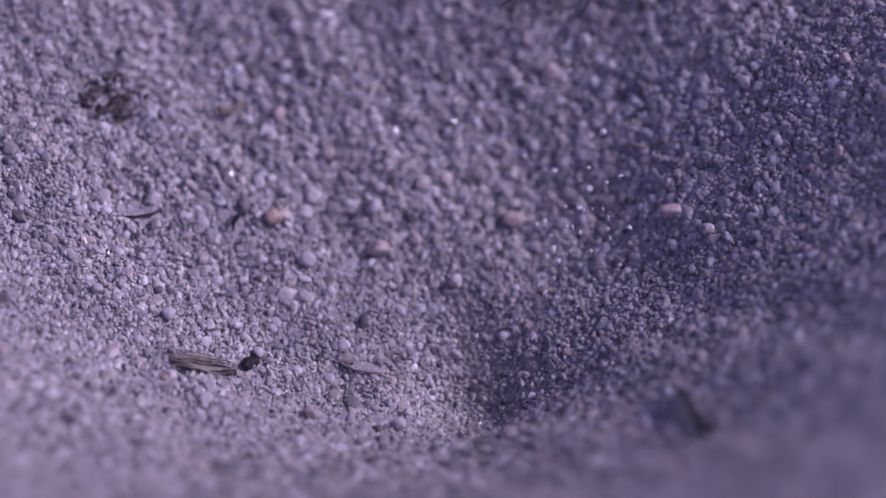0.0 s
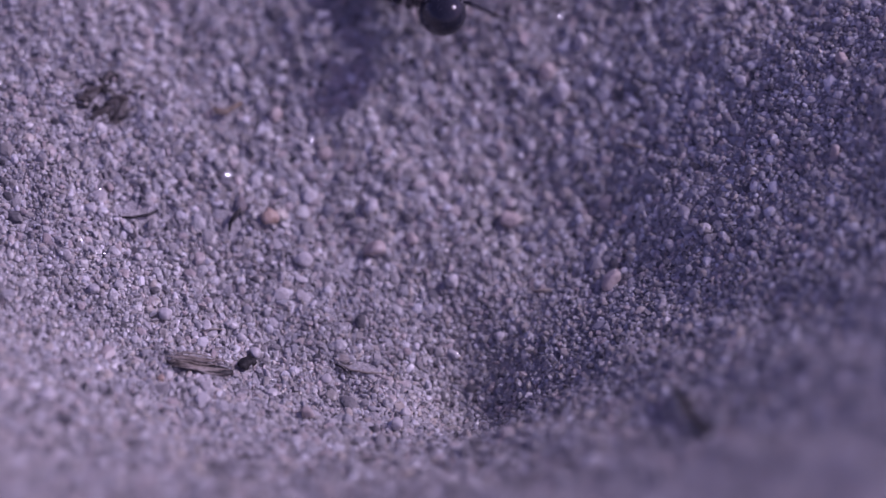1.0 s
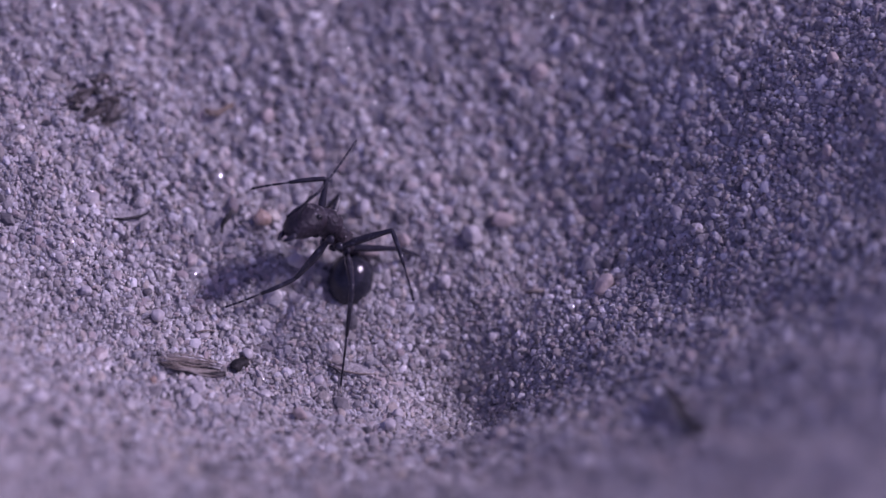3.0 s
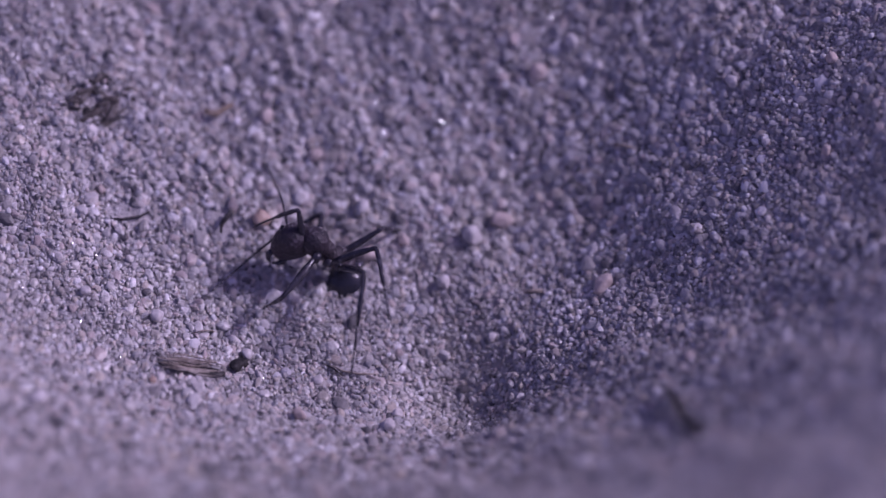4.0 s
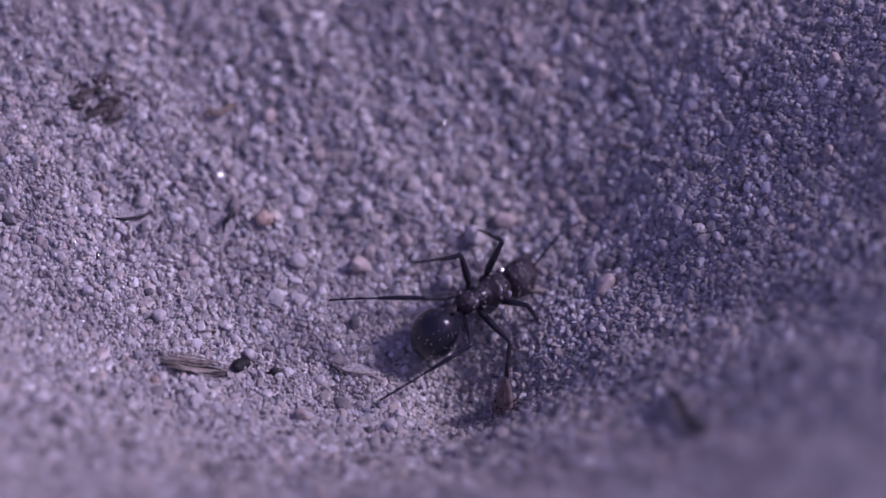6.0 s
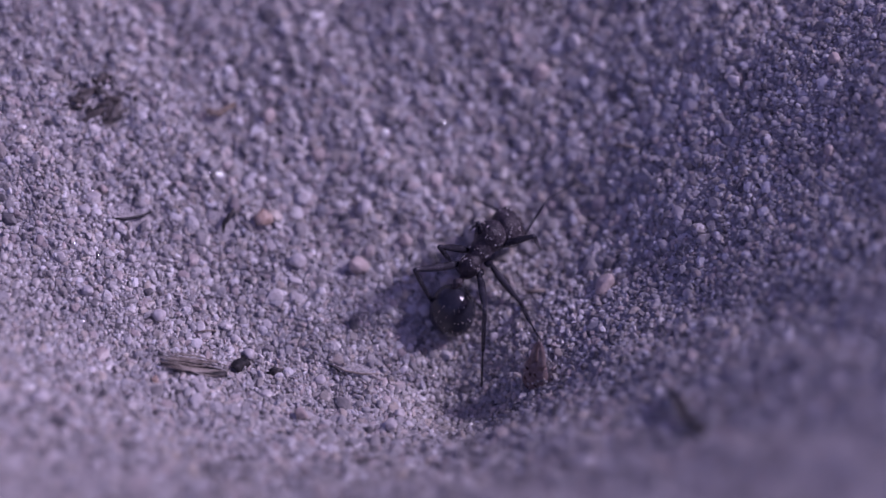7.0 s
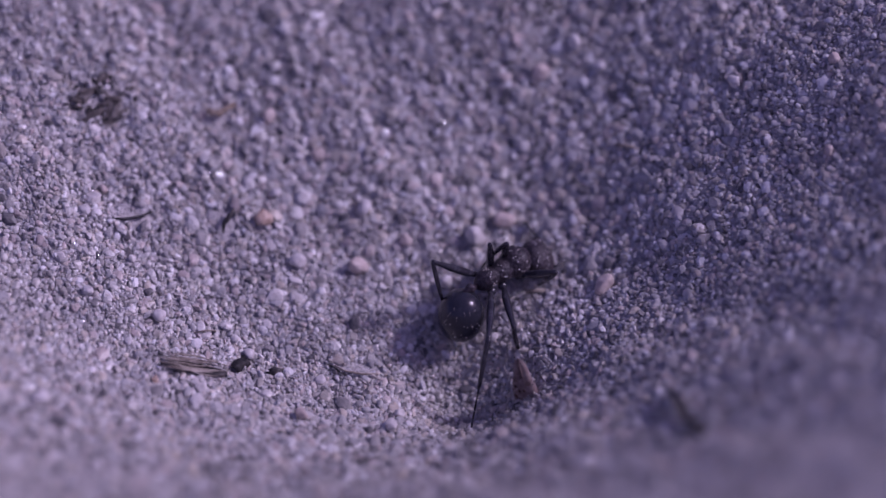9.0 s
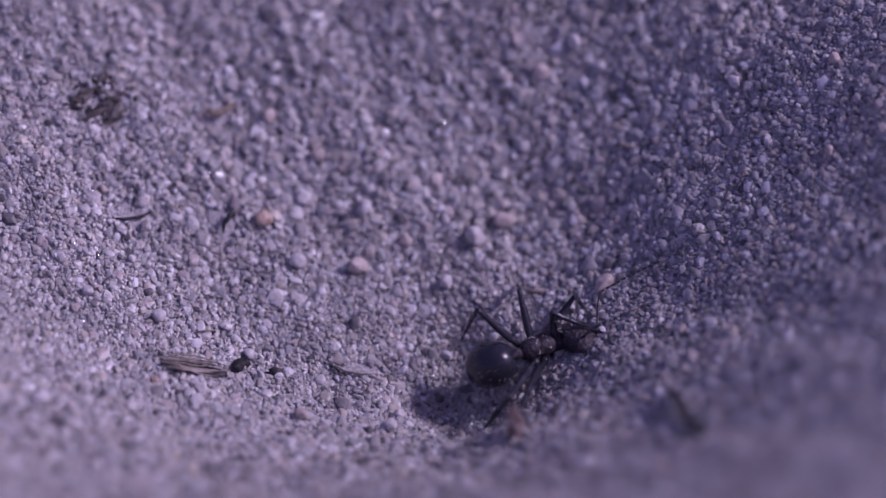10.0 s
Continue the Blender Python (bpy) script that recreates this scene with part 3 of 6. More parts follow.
def dark_twig(a, b):
    """A short knobbly twig lying from a to b, in mm."""
    d = b - a
    up = Vector((0, 0.3, 1))
    pts = [a + d * q + up * (0.05 * math.sin(7 * q)) for q in (-0.04, 0.1, 0.35, 0.6, 0.85, 1.04)]
    tagged(new("dark_twig", millimetres("dark_twig", tube(pts, [0.10, 0.20, 0.26, 0.30, 0.34, 0.30], 10), CHAR)), "short dark twig on the near rim of the pit", "twig")


def pebble(x, y, size, tone, seed=0):
    k = np.random.default_rng(seed + int(1000 * abs(x) + 77 * abs(y)))
    v, f = ball(3)
    axes = k.normal(size=(9, 3))
    axes /= np.linalg.norm(axes, axis=1, keepdims=True)
    flat = np.minimum(1.0, (0.66 / np.maximum(v @ axes.T, 0.05)).min(axis=1))       # worn facets
    wave = 1 + 0.05 * np.sin(v @ k.normal(0, 2.2, 3) + 1) + 0.04 * np.sin(v @ k.normal(0, 3.5, 3))
    v = v * (flat * wave)[:, None] * (np.array([0.56, 0.46, 0.40]) * size)
    ob = tagged(new("pebble", millimetres("pebble", (v, f), STONES[tone])), TONES[tone], "pebble", "pebbles strewn in the pit")
    ob.matrix_world = slope_pose(x, y, float(k.uniform(0, 360)), 0.28 * size + 0.12)
    return ob


wood_splinter(-21.11, -1.56, 3, 5.0)
humus_clump(-27.52, 15.02, 18, 5.6, 17, "dark crumbling clump of plant litter on the sand", 14)
humus_clump(3.00, 21.95, 60, 2.6, 21, "dark soil clod near the rim of the pit")
humus_clump(-3.42, 7.86, 20, 1.5, 33, "small dark soil clod beside tan pebbles")
crumb(-18.09, -0.55, 1.2, 1)
kicked = crumb(-15.74, -0.71, 1.35, 5)
bent_stem("straw_piece", "pale dry straw sliver lying flat on the sand", -10.14, -0.05, -8, [(-1.7, 0.25, 0.28), (-0.9, 0.0, 0.2), (0.2, -0.05, 0.22), (1.5, 0.12, 0.3)], [0.03, 0.075, 0.085, 0.03], STRAW, "straw")
bent_stem("straw_piece", "short pale straw sliver in the sand", -20.29, 1.38, 12, [(-0.9, 0.0, 0.25), (0, 0.1, 0.3), (0.9, 0.0, 0.2)], [0.03, 0.07, 0.02], STRAW, "straw")
bent_stem("straw_piece", "tan straw bit on the shaded slope", 8.09, 13.02, -15, [(-1.0, 0.0, 0.25), (0, 0.1, 0.3), (1.0, 0.0, 0.2)], [0.06, 0.12, 0.05], STRAW, "straw")
bent_stem("straw_piece", "tan straw bit at the foot of the slope", 1.86, 5.26, 5, [(-0.7, 0.0, 0.22), (0, 0.05, 0.28), (0.7, 0.0, 0.2)], [0.08, 0.15, 0.07], STRAW, "straw")
bent_stem("seed_husk", "curled tan seed husk on the slope", -19.82, 15.68, 0, [(-0.95, -0.15, 0.25), (-0.7, -0.45, 0.3), (-0.1, -0.45, 0.34), (0.35, -0.1, 0.5), (0.75, 0.25, 0.5), (0.95, 0.5, 0.35)], [0.14, 0.24, 0.26, 0.2, 0.2, 0.1], HUSK, "husk")
bent_stem("rootlet", "short dark rootlet standing from the sand", -19.32, 8.64, 0, [(0.55, 1.0, 0.35), (0.25, 0.55, 0.5), (-0.15, 0.0, 0.35), (-0.15, -0.6, 0.2)], [0.12, 0.20, 0.15, 0.06], CHAR, "rootlet")
# this thin dark stem is added to paint a faint curved shadow
bent_stem("rootlet", "thin dark stem that paints a faint shadow on the sand", -25.44, 8.16, 0, [(-1.6, -0.35, 0.12), (-0.5, -0.3, 0.2), (0.6, 0.1, 0.22), (1.4, 0.8, 0.12)], [0.05, 0.1, 0.1, 0.04], CHAR, "rootlet")
bent_stem("rootlet", "fine dark root hair on the sand", -11.65, 0.07, 0, [(-0.55, 0.4, 0.18), (0.0, 0.1, 0.25), (0.55, -0.35, 0.15)], [0.04, 0.07, 0.03], CHAR, "rootlet")
dark_twig(Vector((9.71, -7.52, 10.60)), Vector((11.00, -13.79, 13.35)))

pebble(-23.46, 1.92, 1.05, "pale")
pebble(-16.77, 9.27, 1.35, "orange")
pebble(-16.00, 11.14, 0.85, "pale")
pebble(-14.58, 6.75, 1.15, "pale")
pebble(-0.38, 10.44, 1.5, "tan")
pebble(-4.65, 10.61, 0.6, "glint_white")
pebble(-8.00, -4.32, 1.1, "pale")
pebble(-7.53, -2.89, 0.8, "pale")
pebble(-13.93, -4.07, 1.1, "tan")
pebble(-13.48, 3.27, 0.42, "glint_white")
pebble(-27.49, 12.04, 0.36, "glint_white")
pebble(-26.96, 7.53, 0.40, "glint_white")
pebble(-20.88, 6.18, 0.55, "glint_white")
pebble(0.42, 14.07, 0.5, "glint_white")
pebble(-18.63, 15.31, 0.6, "glint_white")
pebble(15.21, 14.63, 1.0, "pale")
pebble(12.53, 5.75, 0.9, "pale")
pebble(-12.76, -0.64, 0.85, "pale")
pebble(-28.06, 2.51, 0.75, "pale")
pebble(-30.21, -6.88, 1.3, "pale")
pebble(-17.59, 0.55, 0.9, "pale")
pebble(-4.27, 6.19, 1.1, "pale")
pebble(-23.44, -2.95, 0.6, "orange")
pebble(-27.47, 9.67, 0.7, "tan")
pebble(-16.63, 15.65, 1.2, "tan")
pebble(-6.97, 8.81, 1.0, "tan")
pebble(6.46, 18.19, 0.9, "pale")
pebble(20.91, 7.86, 0.8, "tan")
pebble(21.62, 13.23, 1.0, "tan")
pebble(2.39, 18.23, 1.3, "tan")
pebble(4.82, 19.68, 1.2, "pale")
pebble(-25.04, 0.79, 0.35, "glint_white")
pebble(-13.22, 13.70, 1.1, "tan")
pebble(-9.88, 10.44, 1.2, "pale")
pebble(0.80, -7.47, 0.7, "pale")
pebble(-0.98, 2.72, 0.7, "pale")
rolling = [pebble(6.38, 4.75, 1.45, "tan", 1), pebble(-2.25, 9.06, 1.7, "pale", 2), pebble(-10.31, 6.97, 1.5, "tan", 3)]


# ---- single grains that can be picked out, nearest to the eye ----
def single_grains():
    rng = np.random.default_rng(12)
    v, f = ball(1)
    kinds = []
    for i in range(6):
        lumps = v * (1 + rng.normal(0, 0.20, (len(v), 1))) * rng.uniform(0.55, 1.3, (1, 3)) * 0.5 * MM
        kinds.append(mesh_of("sand_grain", lumps, f, GRAIN, False))
    for i in range(300):
        x, y = rng.uniform(-26, 10), rng.uniform(-3.6, 2.0)
        y += -0.10 * min(x, 0)
        size = rng.uniform(0.30, 0.72)
        ob = new("sand_grain", kinds[i % 6])
        ob.parent = ground
        ob.matrix_world = Matrix.Translation(on_sand(x, y, 0.08 * size)) @ Euler(rng.uniform(0, 6.28, 3)).to_matrix().to_4x4() @ Matrix.Scale(size, 4)
    return kinds


KINDS = single_grains()


# ---- grains that the antlion throws ----
FLING = [mesh_of("thrown_grain", np.array([v.co[:] for v in k.vertices]), np.array([f.vertices[:] for f in k.polygons]), STONES["glint_white" if i % 2 else "pale"], False) for i, k in enumerate(KINDS)]


def flung(seed, count, start, last, foot, spread, goal, wander, hop, span):
    """Grains thrown from the foot of the pit: each starts under the sand, flies in an arc (slowed, as filmed), lands on the slope and trickles back a little."""
    rng = np.random.default_rng(seed)
    flights = []
    for i in range(count):
        a = np.array([foot[0] + rng.normal(0, spread), foot[1] + rng.normal(0, spread)])
        b = np.array([goal[0] + rng.normal(0, wander), goal[1] + rng.normal(0, wander)])
        t0, long = start + rng.uniform(0, last), span * rng.uniform(0.75, 1.3)
        size, high = float(rng.uniform(0.24, 0.50)), hop * rng.uniform(0.5, 1.4)
        za, zb = float(ground_z(*a)) - 0.4, float(ground_z(*b)) + 0.3 * size
        rows = []
        for k in range(9):
            u = k / 8
            rows.append((t0 + u * long, np.array([*(a + (b - a) * u), za + (zb - za) * u + 4 * high * u * (1 - u)])))
        c = b + (a - b) * rng.uniform(0.08, 0.25)
        rows.append((t0 + long + 0.5, np.array([*c, float(ground_z(*c)) + 0.3 * size])))
        kept = [(round(t, 2), p) for t, p in rows if 0 < t < 10]
        kept.insert(0, (0.0, rows[0][1] if t0 > 0 else kept[0][1]))
        kept.append((10.0, kept[-1][1]))
        ob = tagged(new("flying_grain", FLING[i % 6]), "pale sand grain thrown up by the antlion", "sand grain", "sand grains thrown in the pit")
        ob.scale = (size, size, size)
        flights.append((ob, kept, float(rng.uniform(0, 360))))
    return flights


FLIGHTS = (flung(1, 46, -0.45, 0.40, (1.5, 3.0), 1.6, (6.16, 11.21), 3.4, 4.0, 0.5)
           + flung(2, 36, 1.88, 0.10, (0.6, 1.5), 1.2, (4.51, 3.76), 2.2, 3.5, 0.30)
           + flung(4, 92, 2.22, 0.08, (0.6, 1.5), 1.4, (1.95, 14.57), 5.0, 5.5, 0.42)
           + flung(5, 46, 2.22, 0.06, (0.0, 1.0), 1.4, (-8.14, 8.53), 2.2, 7.0, 0.40)
           + flung(6, 36, 2.58, 0.10, (0.6, 1.0), 1.2, (5.25, 2.95), 1.8, 3.5, 0.35)
           + flung(3, 42, 5.50, 0.14, (0.2, 0.3), 1.2, (-1.96, 5.02), 2.2, 5.5, 0.40))


# ---- sheets of sand that burst from the hollow when the antlion flicks its head ----
def sprays(seed, start, goals):
    """Each burst leaves the hollow, spreads towards its goal, hangs for a moment and sinks back into the slope."""
    rng = np.random.default_rng(seed)
    made = []
    for gx, gy, high, wide in goals:
        bits = []
        for i in range(110):
            r = rng.uniform(0.09, 0.21)
            spot = rng.normal(0, 1, 3) * np.array([wide, wide, 0.75 * wide])
            bits.append(egg(spot, (r, r * rng.uniform(0.7, 1.1), r * rng.uniform(0.6, 1.0)), 1, int(rng.integers(1, 9999)), 0.16))
        ob = tagged(new("sand_spray", millimetres("sand_spray", joined(*bits), SAND, False)), "burst of loose grey sand thrown up from the pit", "sand spray", kind="stuff")
        a, b = np.array([-0.6, -0.2]), np.array([gx, gy])
        za, zb = float(ground_z(*a)), float(ground_z(*b))
        m, spin = (a + b) / 2, float(rng.uniform(-25, 25))
        rows = [(0.0, (*a, za - 9), 0), (start - 0.05, (*a, za - 9), 0), (start + 0.03, (*a, za + 0.2), 0), (start + 0.10, (*m, (za + zb) / 2 + 0.7 * high), 0.4 * spin),
                (start + 0.20, (*b, zb + high), spin), (start + 0.30, (*b, zb + 0.7 * high), 1.5 * spin), (start + 0.42, (*b, zb - 0.5), 2 * spin), (start + 0.60, (*b, zb - 9), 2 * spin), (10.0, (*b, zb - 9), 2 * spin)]
        made.append((ob, rows))
    return made


BURSTS = (sprays(1, 1.80, ((-0.8, 1.0, 2.2, 1.1), (1.2, 1.8, 2.8, 1.3), (2.5, 3.6, 3.2, 1.4)))
          + sprays(2, 2.18, ((-0.4, 1.4, 2.2, 1.2), (1.4, 3.4, 3.0, 1.4), (-2.6, 3.6, 4.0, 1.5)))
          + sprays(3, 2.56, ((1.0, 1.4, 2.0, 1.3), (3.6, 2.8, 3.0, 1.5), (4.6, 5.4, 3.4, 1.4)))
          + sprays(4, 5.56, ((0.4, 1.6, 2.6, 1.2), (1.8, 3.0, 3.6, 1.3), (-1.6, 2.0, 3.8, 1.3))))


# ---- all that moves ----
def motions():
    for ob, rows in BURSTS:
        walk(ob, [(t, pose(p[0] * MM, p[1] * MM, p[2] * MM, q, 0.5 * q, q)) for t, p, q in rows])
    for ob, rows, spin in FLIGHTS:
        walk(ob, [(t, pose(*(p * MM), spin, 0, 20)) for t, p in rows])
    walk(rolling[0], [
        (0.00, pose(0.01012, 0.00791, 0.01180, 0, 0, 20)),
        (0.20, pose(0.01002, 0.00778, 0.01168, -20, 8, 20)),
        (0.30, pose(0.00946, 0.00745, 0.01104, -70, 28, 20)),
        (0.40, pose(0.00903, 0.00694, 0.01039, -130, 52, 20)),
        (0.50, pose(0.00827, 0.00637, 0.00980, -190, 76, 20)),
        (0.60, pose(0.00738, 0.00603, 0.00901, -250, 100, 20)),
        (0.70, pose(0.00678, 0.00523, 0.00867, -300, 120, 20)),
        (0.90, pose(0.00633, 0.00482, 0.00825, -340, 136, 20)),
        (2.20, pose(0.00633, 0.00455, 0.00815, -350, 140, 20)),
        (10.00, pose(0.00624, 0.00458, 0.00811, -350, 140, 20)),
    ])
    walk(rolling[1], [
        (0.00, pose(0.00609, 0.02308, 0.01999, 0, 0, 20)),
        (0.60, pose(0.00557, 0.02159, 0.01871, -20, 8, 20)),
        (0.80, pose(0.00481, 0.01948, 0.01712, -80, 32, 20)),
        (0.90, pose(0.00410, 0.01824, 0.01589, -140, 56, 20)),
        (1.00, pose(0.00314, 0.01680, 0.01468, -200, 80, 20)),
        (1.10, pose(0.00210, 0.01618, 0.01403, -260, 104, 20)),
        (1.20, pose(0.00092, 0.01553, 0.01319, -310, 124, 20)),
        (1.35, pose(-0.00015, 0.01452, 0.01210, -370, 148, 20)),
        (1.50, pose(-0.00175, 0.01338, 0.01117, -430, 172, 20)),
        (1.65, pose(-0.00218, 0.01089, 0.00977, -500, 200, 20)),
        (1.80, pose(-0.00242, 0.00913, 0.00868, -560, 224, 20)),
        (2.00, pose(-0.00233, 0.00877, 0.00854, -580, 232, 20)),
        (10.00, pose(-0.00225, 0.00868, 0.00854, -580, 232, 20)),
    ])
    walk(rolling[2], [
        (0.00, pose(-0.00962, 0.00788, 0.00823, 0, 0, 20)),
        (2.50, pose(-0.00955, 0.00784, 0.00818, 0, 0, 20)),
        (4.70, pose(-0.00958, 0.00761, 0.00798, 0, 0, 20)),
        (4.85, pose(-0.00965, 0.00772, 0.00805, -20, 8, 20)),
        (5.00, pose(-0.00987, 0.00747, 0.00789, -60, 24, 20)),
        (5.20, pose(-0.01013, 0.00693, 0.00763, -110, 44, 20)),
        (10.00, pose(-0.01030, 0.00683, 0.00757, -110, 44, 20)),
    ])
    walk(kicked, [
        (0.00, pose(-0.01673, -0.00288, 0.00386, 0, 0, 20)),
        (4.25, pose(-0.01618, -0.00239, 0.00376, 0, 0, 20)),
        (4.45, pose(-0.01591, -0.00237, 0.00474, -10, 4, 20)),
        (4.60, pose(-0.01581, -0.00191, 0.00476, -30, 12, 20)),
        (4.80, pose(-0.01542, -0.00117, 0.00479, -60, 24, 20)),
        (5.20, pose(-0.01567, -0.00076, 0.00485, -80, 32, 20)),
        (10.00, pose(-0.01572, -0.00072, 0.00485, -80, 32, 20)),
    ])
    walk(antlion, [
        (0.00, pose(-0.00329, -0.00311, -0.00156, 7.5, -79.9, -75.5)),
        (1.90, pose(-0.00329, -0.00311, -0.00156, 7.5, -79.9, -75.5)),
        (2.10, pose(-0.00329, -0.00311, -0.00036, 7.5, -79.9, -75.5)),
        (2.30, pose(-0.00329, -0.00311, -0.00156, 7.5, -79.9, -75.5)),
        (5.30, pose(-0.00329, -0.00311, -0.00156, 7.5, -79.9, -75.5)),
        (5.50, pose(-0.00329, -0.00332, 0.00166, 7.6, -79.9, -75.6)),
        (5.70, pose(-0.00201, -0.00221, 0.00197, 31.6, -85.6, 2.0)),
        (6.20, pose(0.00004, -0.00195, 0.00388, 39.8, -83.9, -5.3)),
        (6.80, pose(0.00154, -0.00119, 0.00509, 75.8, -77.2, -45.0)),
        (7.00, pose(0.00165, -0.00105, 0.00521, 21.3, -82.9, 24.6)),
        (7.50, pose(0.00128, -0.00081, 0.00503, 0.6, -76.9, 51.0)),
        (8.00, pose(0.00125, -0.00096, 0.00496, -62.3, -71.6, 136.1)),
        (8.50, pose(0.00098, -0.00139, 0.00465, -79.5, -78.0, 144.0)),
        (9.00, pose(0.00097, -0.00185, 0.00459, -108.9, -82.0, 163.0)),
        (9.50, pose(0.00082, -0.00324, 0.00464, 169.3, -86.6, -142.3)),
        (9.75, pose(0.00070, -0.00476, 0.00507, 111.2, -81.7, -114.8)),
        (10.00, pose(0.00025, -0.00739, 0.00628, 90.0, -79.4, -116.7)),
    ])
    walk(ant, [
        (0, pose(0.00809, 0.02437, 0.02376, -28.5, 5.4, -162.2)), (0.4, pose(0.00464, 0.02469, 0.02350, -51.0, 24.7, 157.6)),
        (0.8, pose(-0.00191, 0.02459, 0.02292, -30.3, 6.0, -168.8)), (1, pose(-0.00790, 0.02113, 0.02050, -15.3, -2.6, 137.6)),
        (1.1, pose(-0.00775, 0.01881, 0.01844, -27.4, 16.6, 137.5)), (1.2, pose(-0.00893, 0.01450, 0.01537, -36.7, 3.1, -145.2)),
        (1.3, pose(-0.00975, 0.01075, 0.01354, -20.0, 12.7, -138.0)), (1.4, pose(-0.00893, 0.00903, 0.01173, -40.1, 16.2, -147.9)),
        (1.5, pose(-0.00830, 0.00837, 0.01131, -95.0, 43.6, 127.8)), (1.7, pose(-0.00842, 0.00369, 0.00803, -46.0, -15.7, 164.3)),
        (1.8, pose(-0.00923, 0.00131, 0.00663, -5.1, -22.3, -146.1)), (2, pose(-0.00920, 0.00295, 0.00872, 22.9, -48.5, -147.0)),
        (2.2, pose(-0.01035, 0.00385, 0.00879, 26.3, -45.2, -152.7)), (2.5, pose(-0.01005, 0.00526, 0.00950, 30.9, -40.5, -161.0)),
        (2.7, pose(-0.01091, 0.00576, 0.01039, 24.7, -53.4, -149.0)), (3.8, pose(-0.01211, 0.00800, 0.01135, 32.6, -59.5, -159.2)),
        (4, pose(-0.01230, 0.00572, 0.01020, 29.2, -48.5, -157.0)), (4.2, pose(-0.01316, 0.00476, 0.01016, 20.7, -45.0, -143.8)),
        (4.5, pose(-0.01159, 0.00313, 0.00847, 26.7, -29.2, -149.0)), (4.7, pose(-0.01039, 0.00229, 0.00798, 18.0, -31.4, -125.2)),
        (5, pose(-0.00831, -0.00128, 0.00905, -10.1, -29.5, -82.0)), (5.2, pose(-0.00561, -0.00047, 0.00723, -19.0, -25.6, -65.4)),
        (5.35, pose(-0.00471, 0.00069, 0.00649, -17.0, 13.9, -29.5)), (5.5, pose(-0.00381, 0.00184, 0.00575, 15.4, 41.8, 22.5)),
        (5.7, pose(-0.00165, 0.00314, 0.00645, 80.6, 21.6, 56.9)), (6.2, pose(-0.00208, 0.00455, 0.00792, 43.8, -10.4, 32.4)),
        (6.8, pose(-0.00169, 0.00571, 0.00973, 19.1, -31.6, 43.6)), (7, pose(-0.00196, 0.00596, 0.00995, 13.1, -26.1, 51.0)),
        (7.5, pose(-0.00214, 0.00645, 0.01043, 9.8, -28.0, 54.7)), (8, pose(-0.00186, 0.00643, 0.01012, 11.8, -14.0, 52.1)),
        (8.5, pose(-0.00131, 0.00585, 0.00968, 14.1, -16.8, 42.3)), (9, pose(-0.00057, 0.00504, 0.00898, 20.1, -1.0, 39.6)),
        (9.5, pose(0.00043, 0.00319, 0.00821, 23.1, 12.7, 44.1)), (9.75, pose(0.00148, 0.00196, 0.00769, 16.9, 12.7, 43.6)),
        (10, pose(0.00226, 0.00061, 0.00644, 9.7, 17.0, 43.1)),
    ])
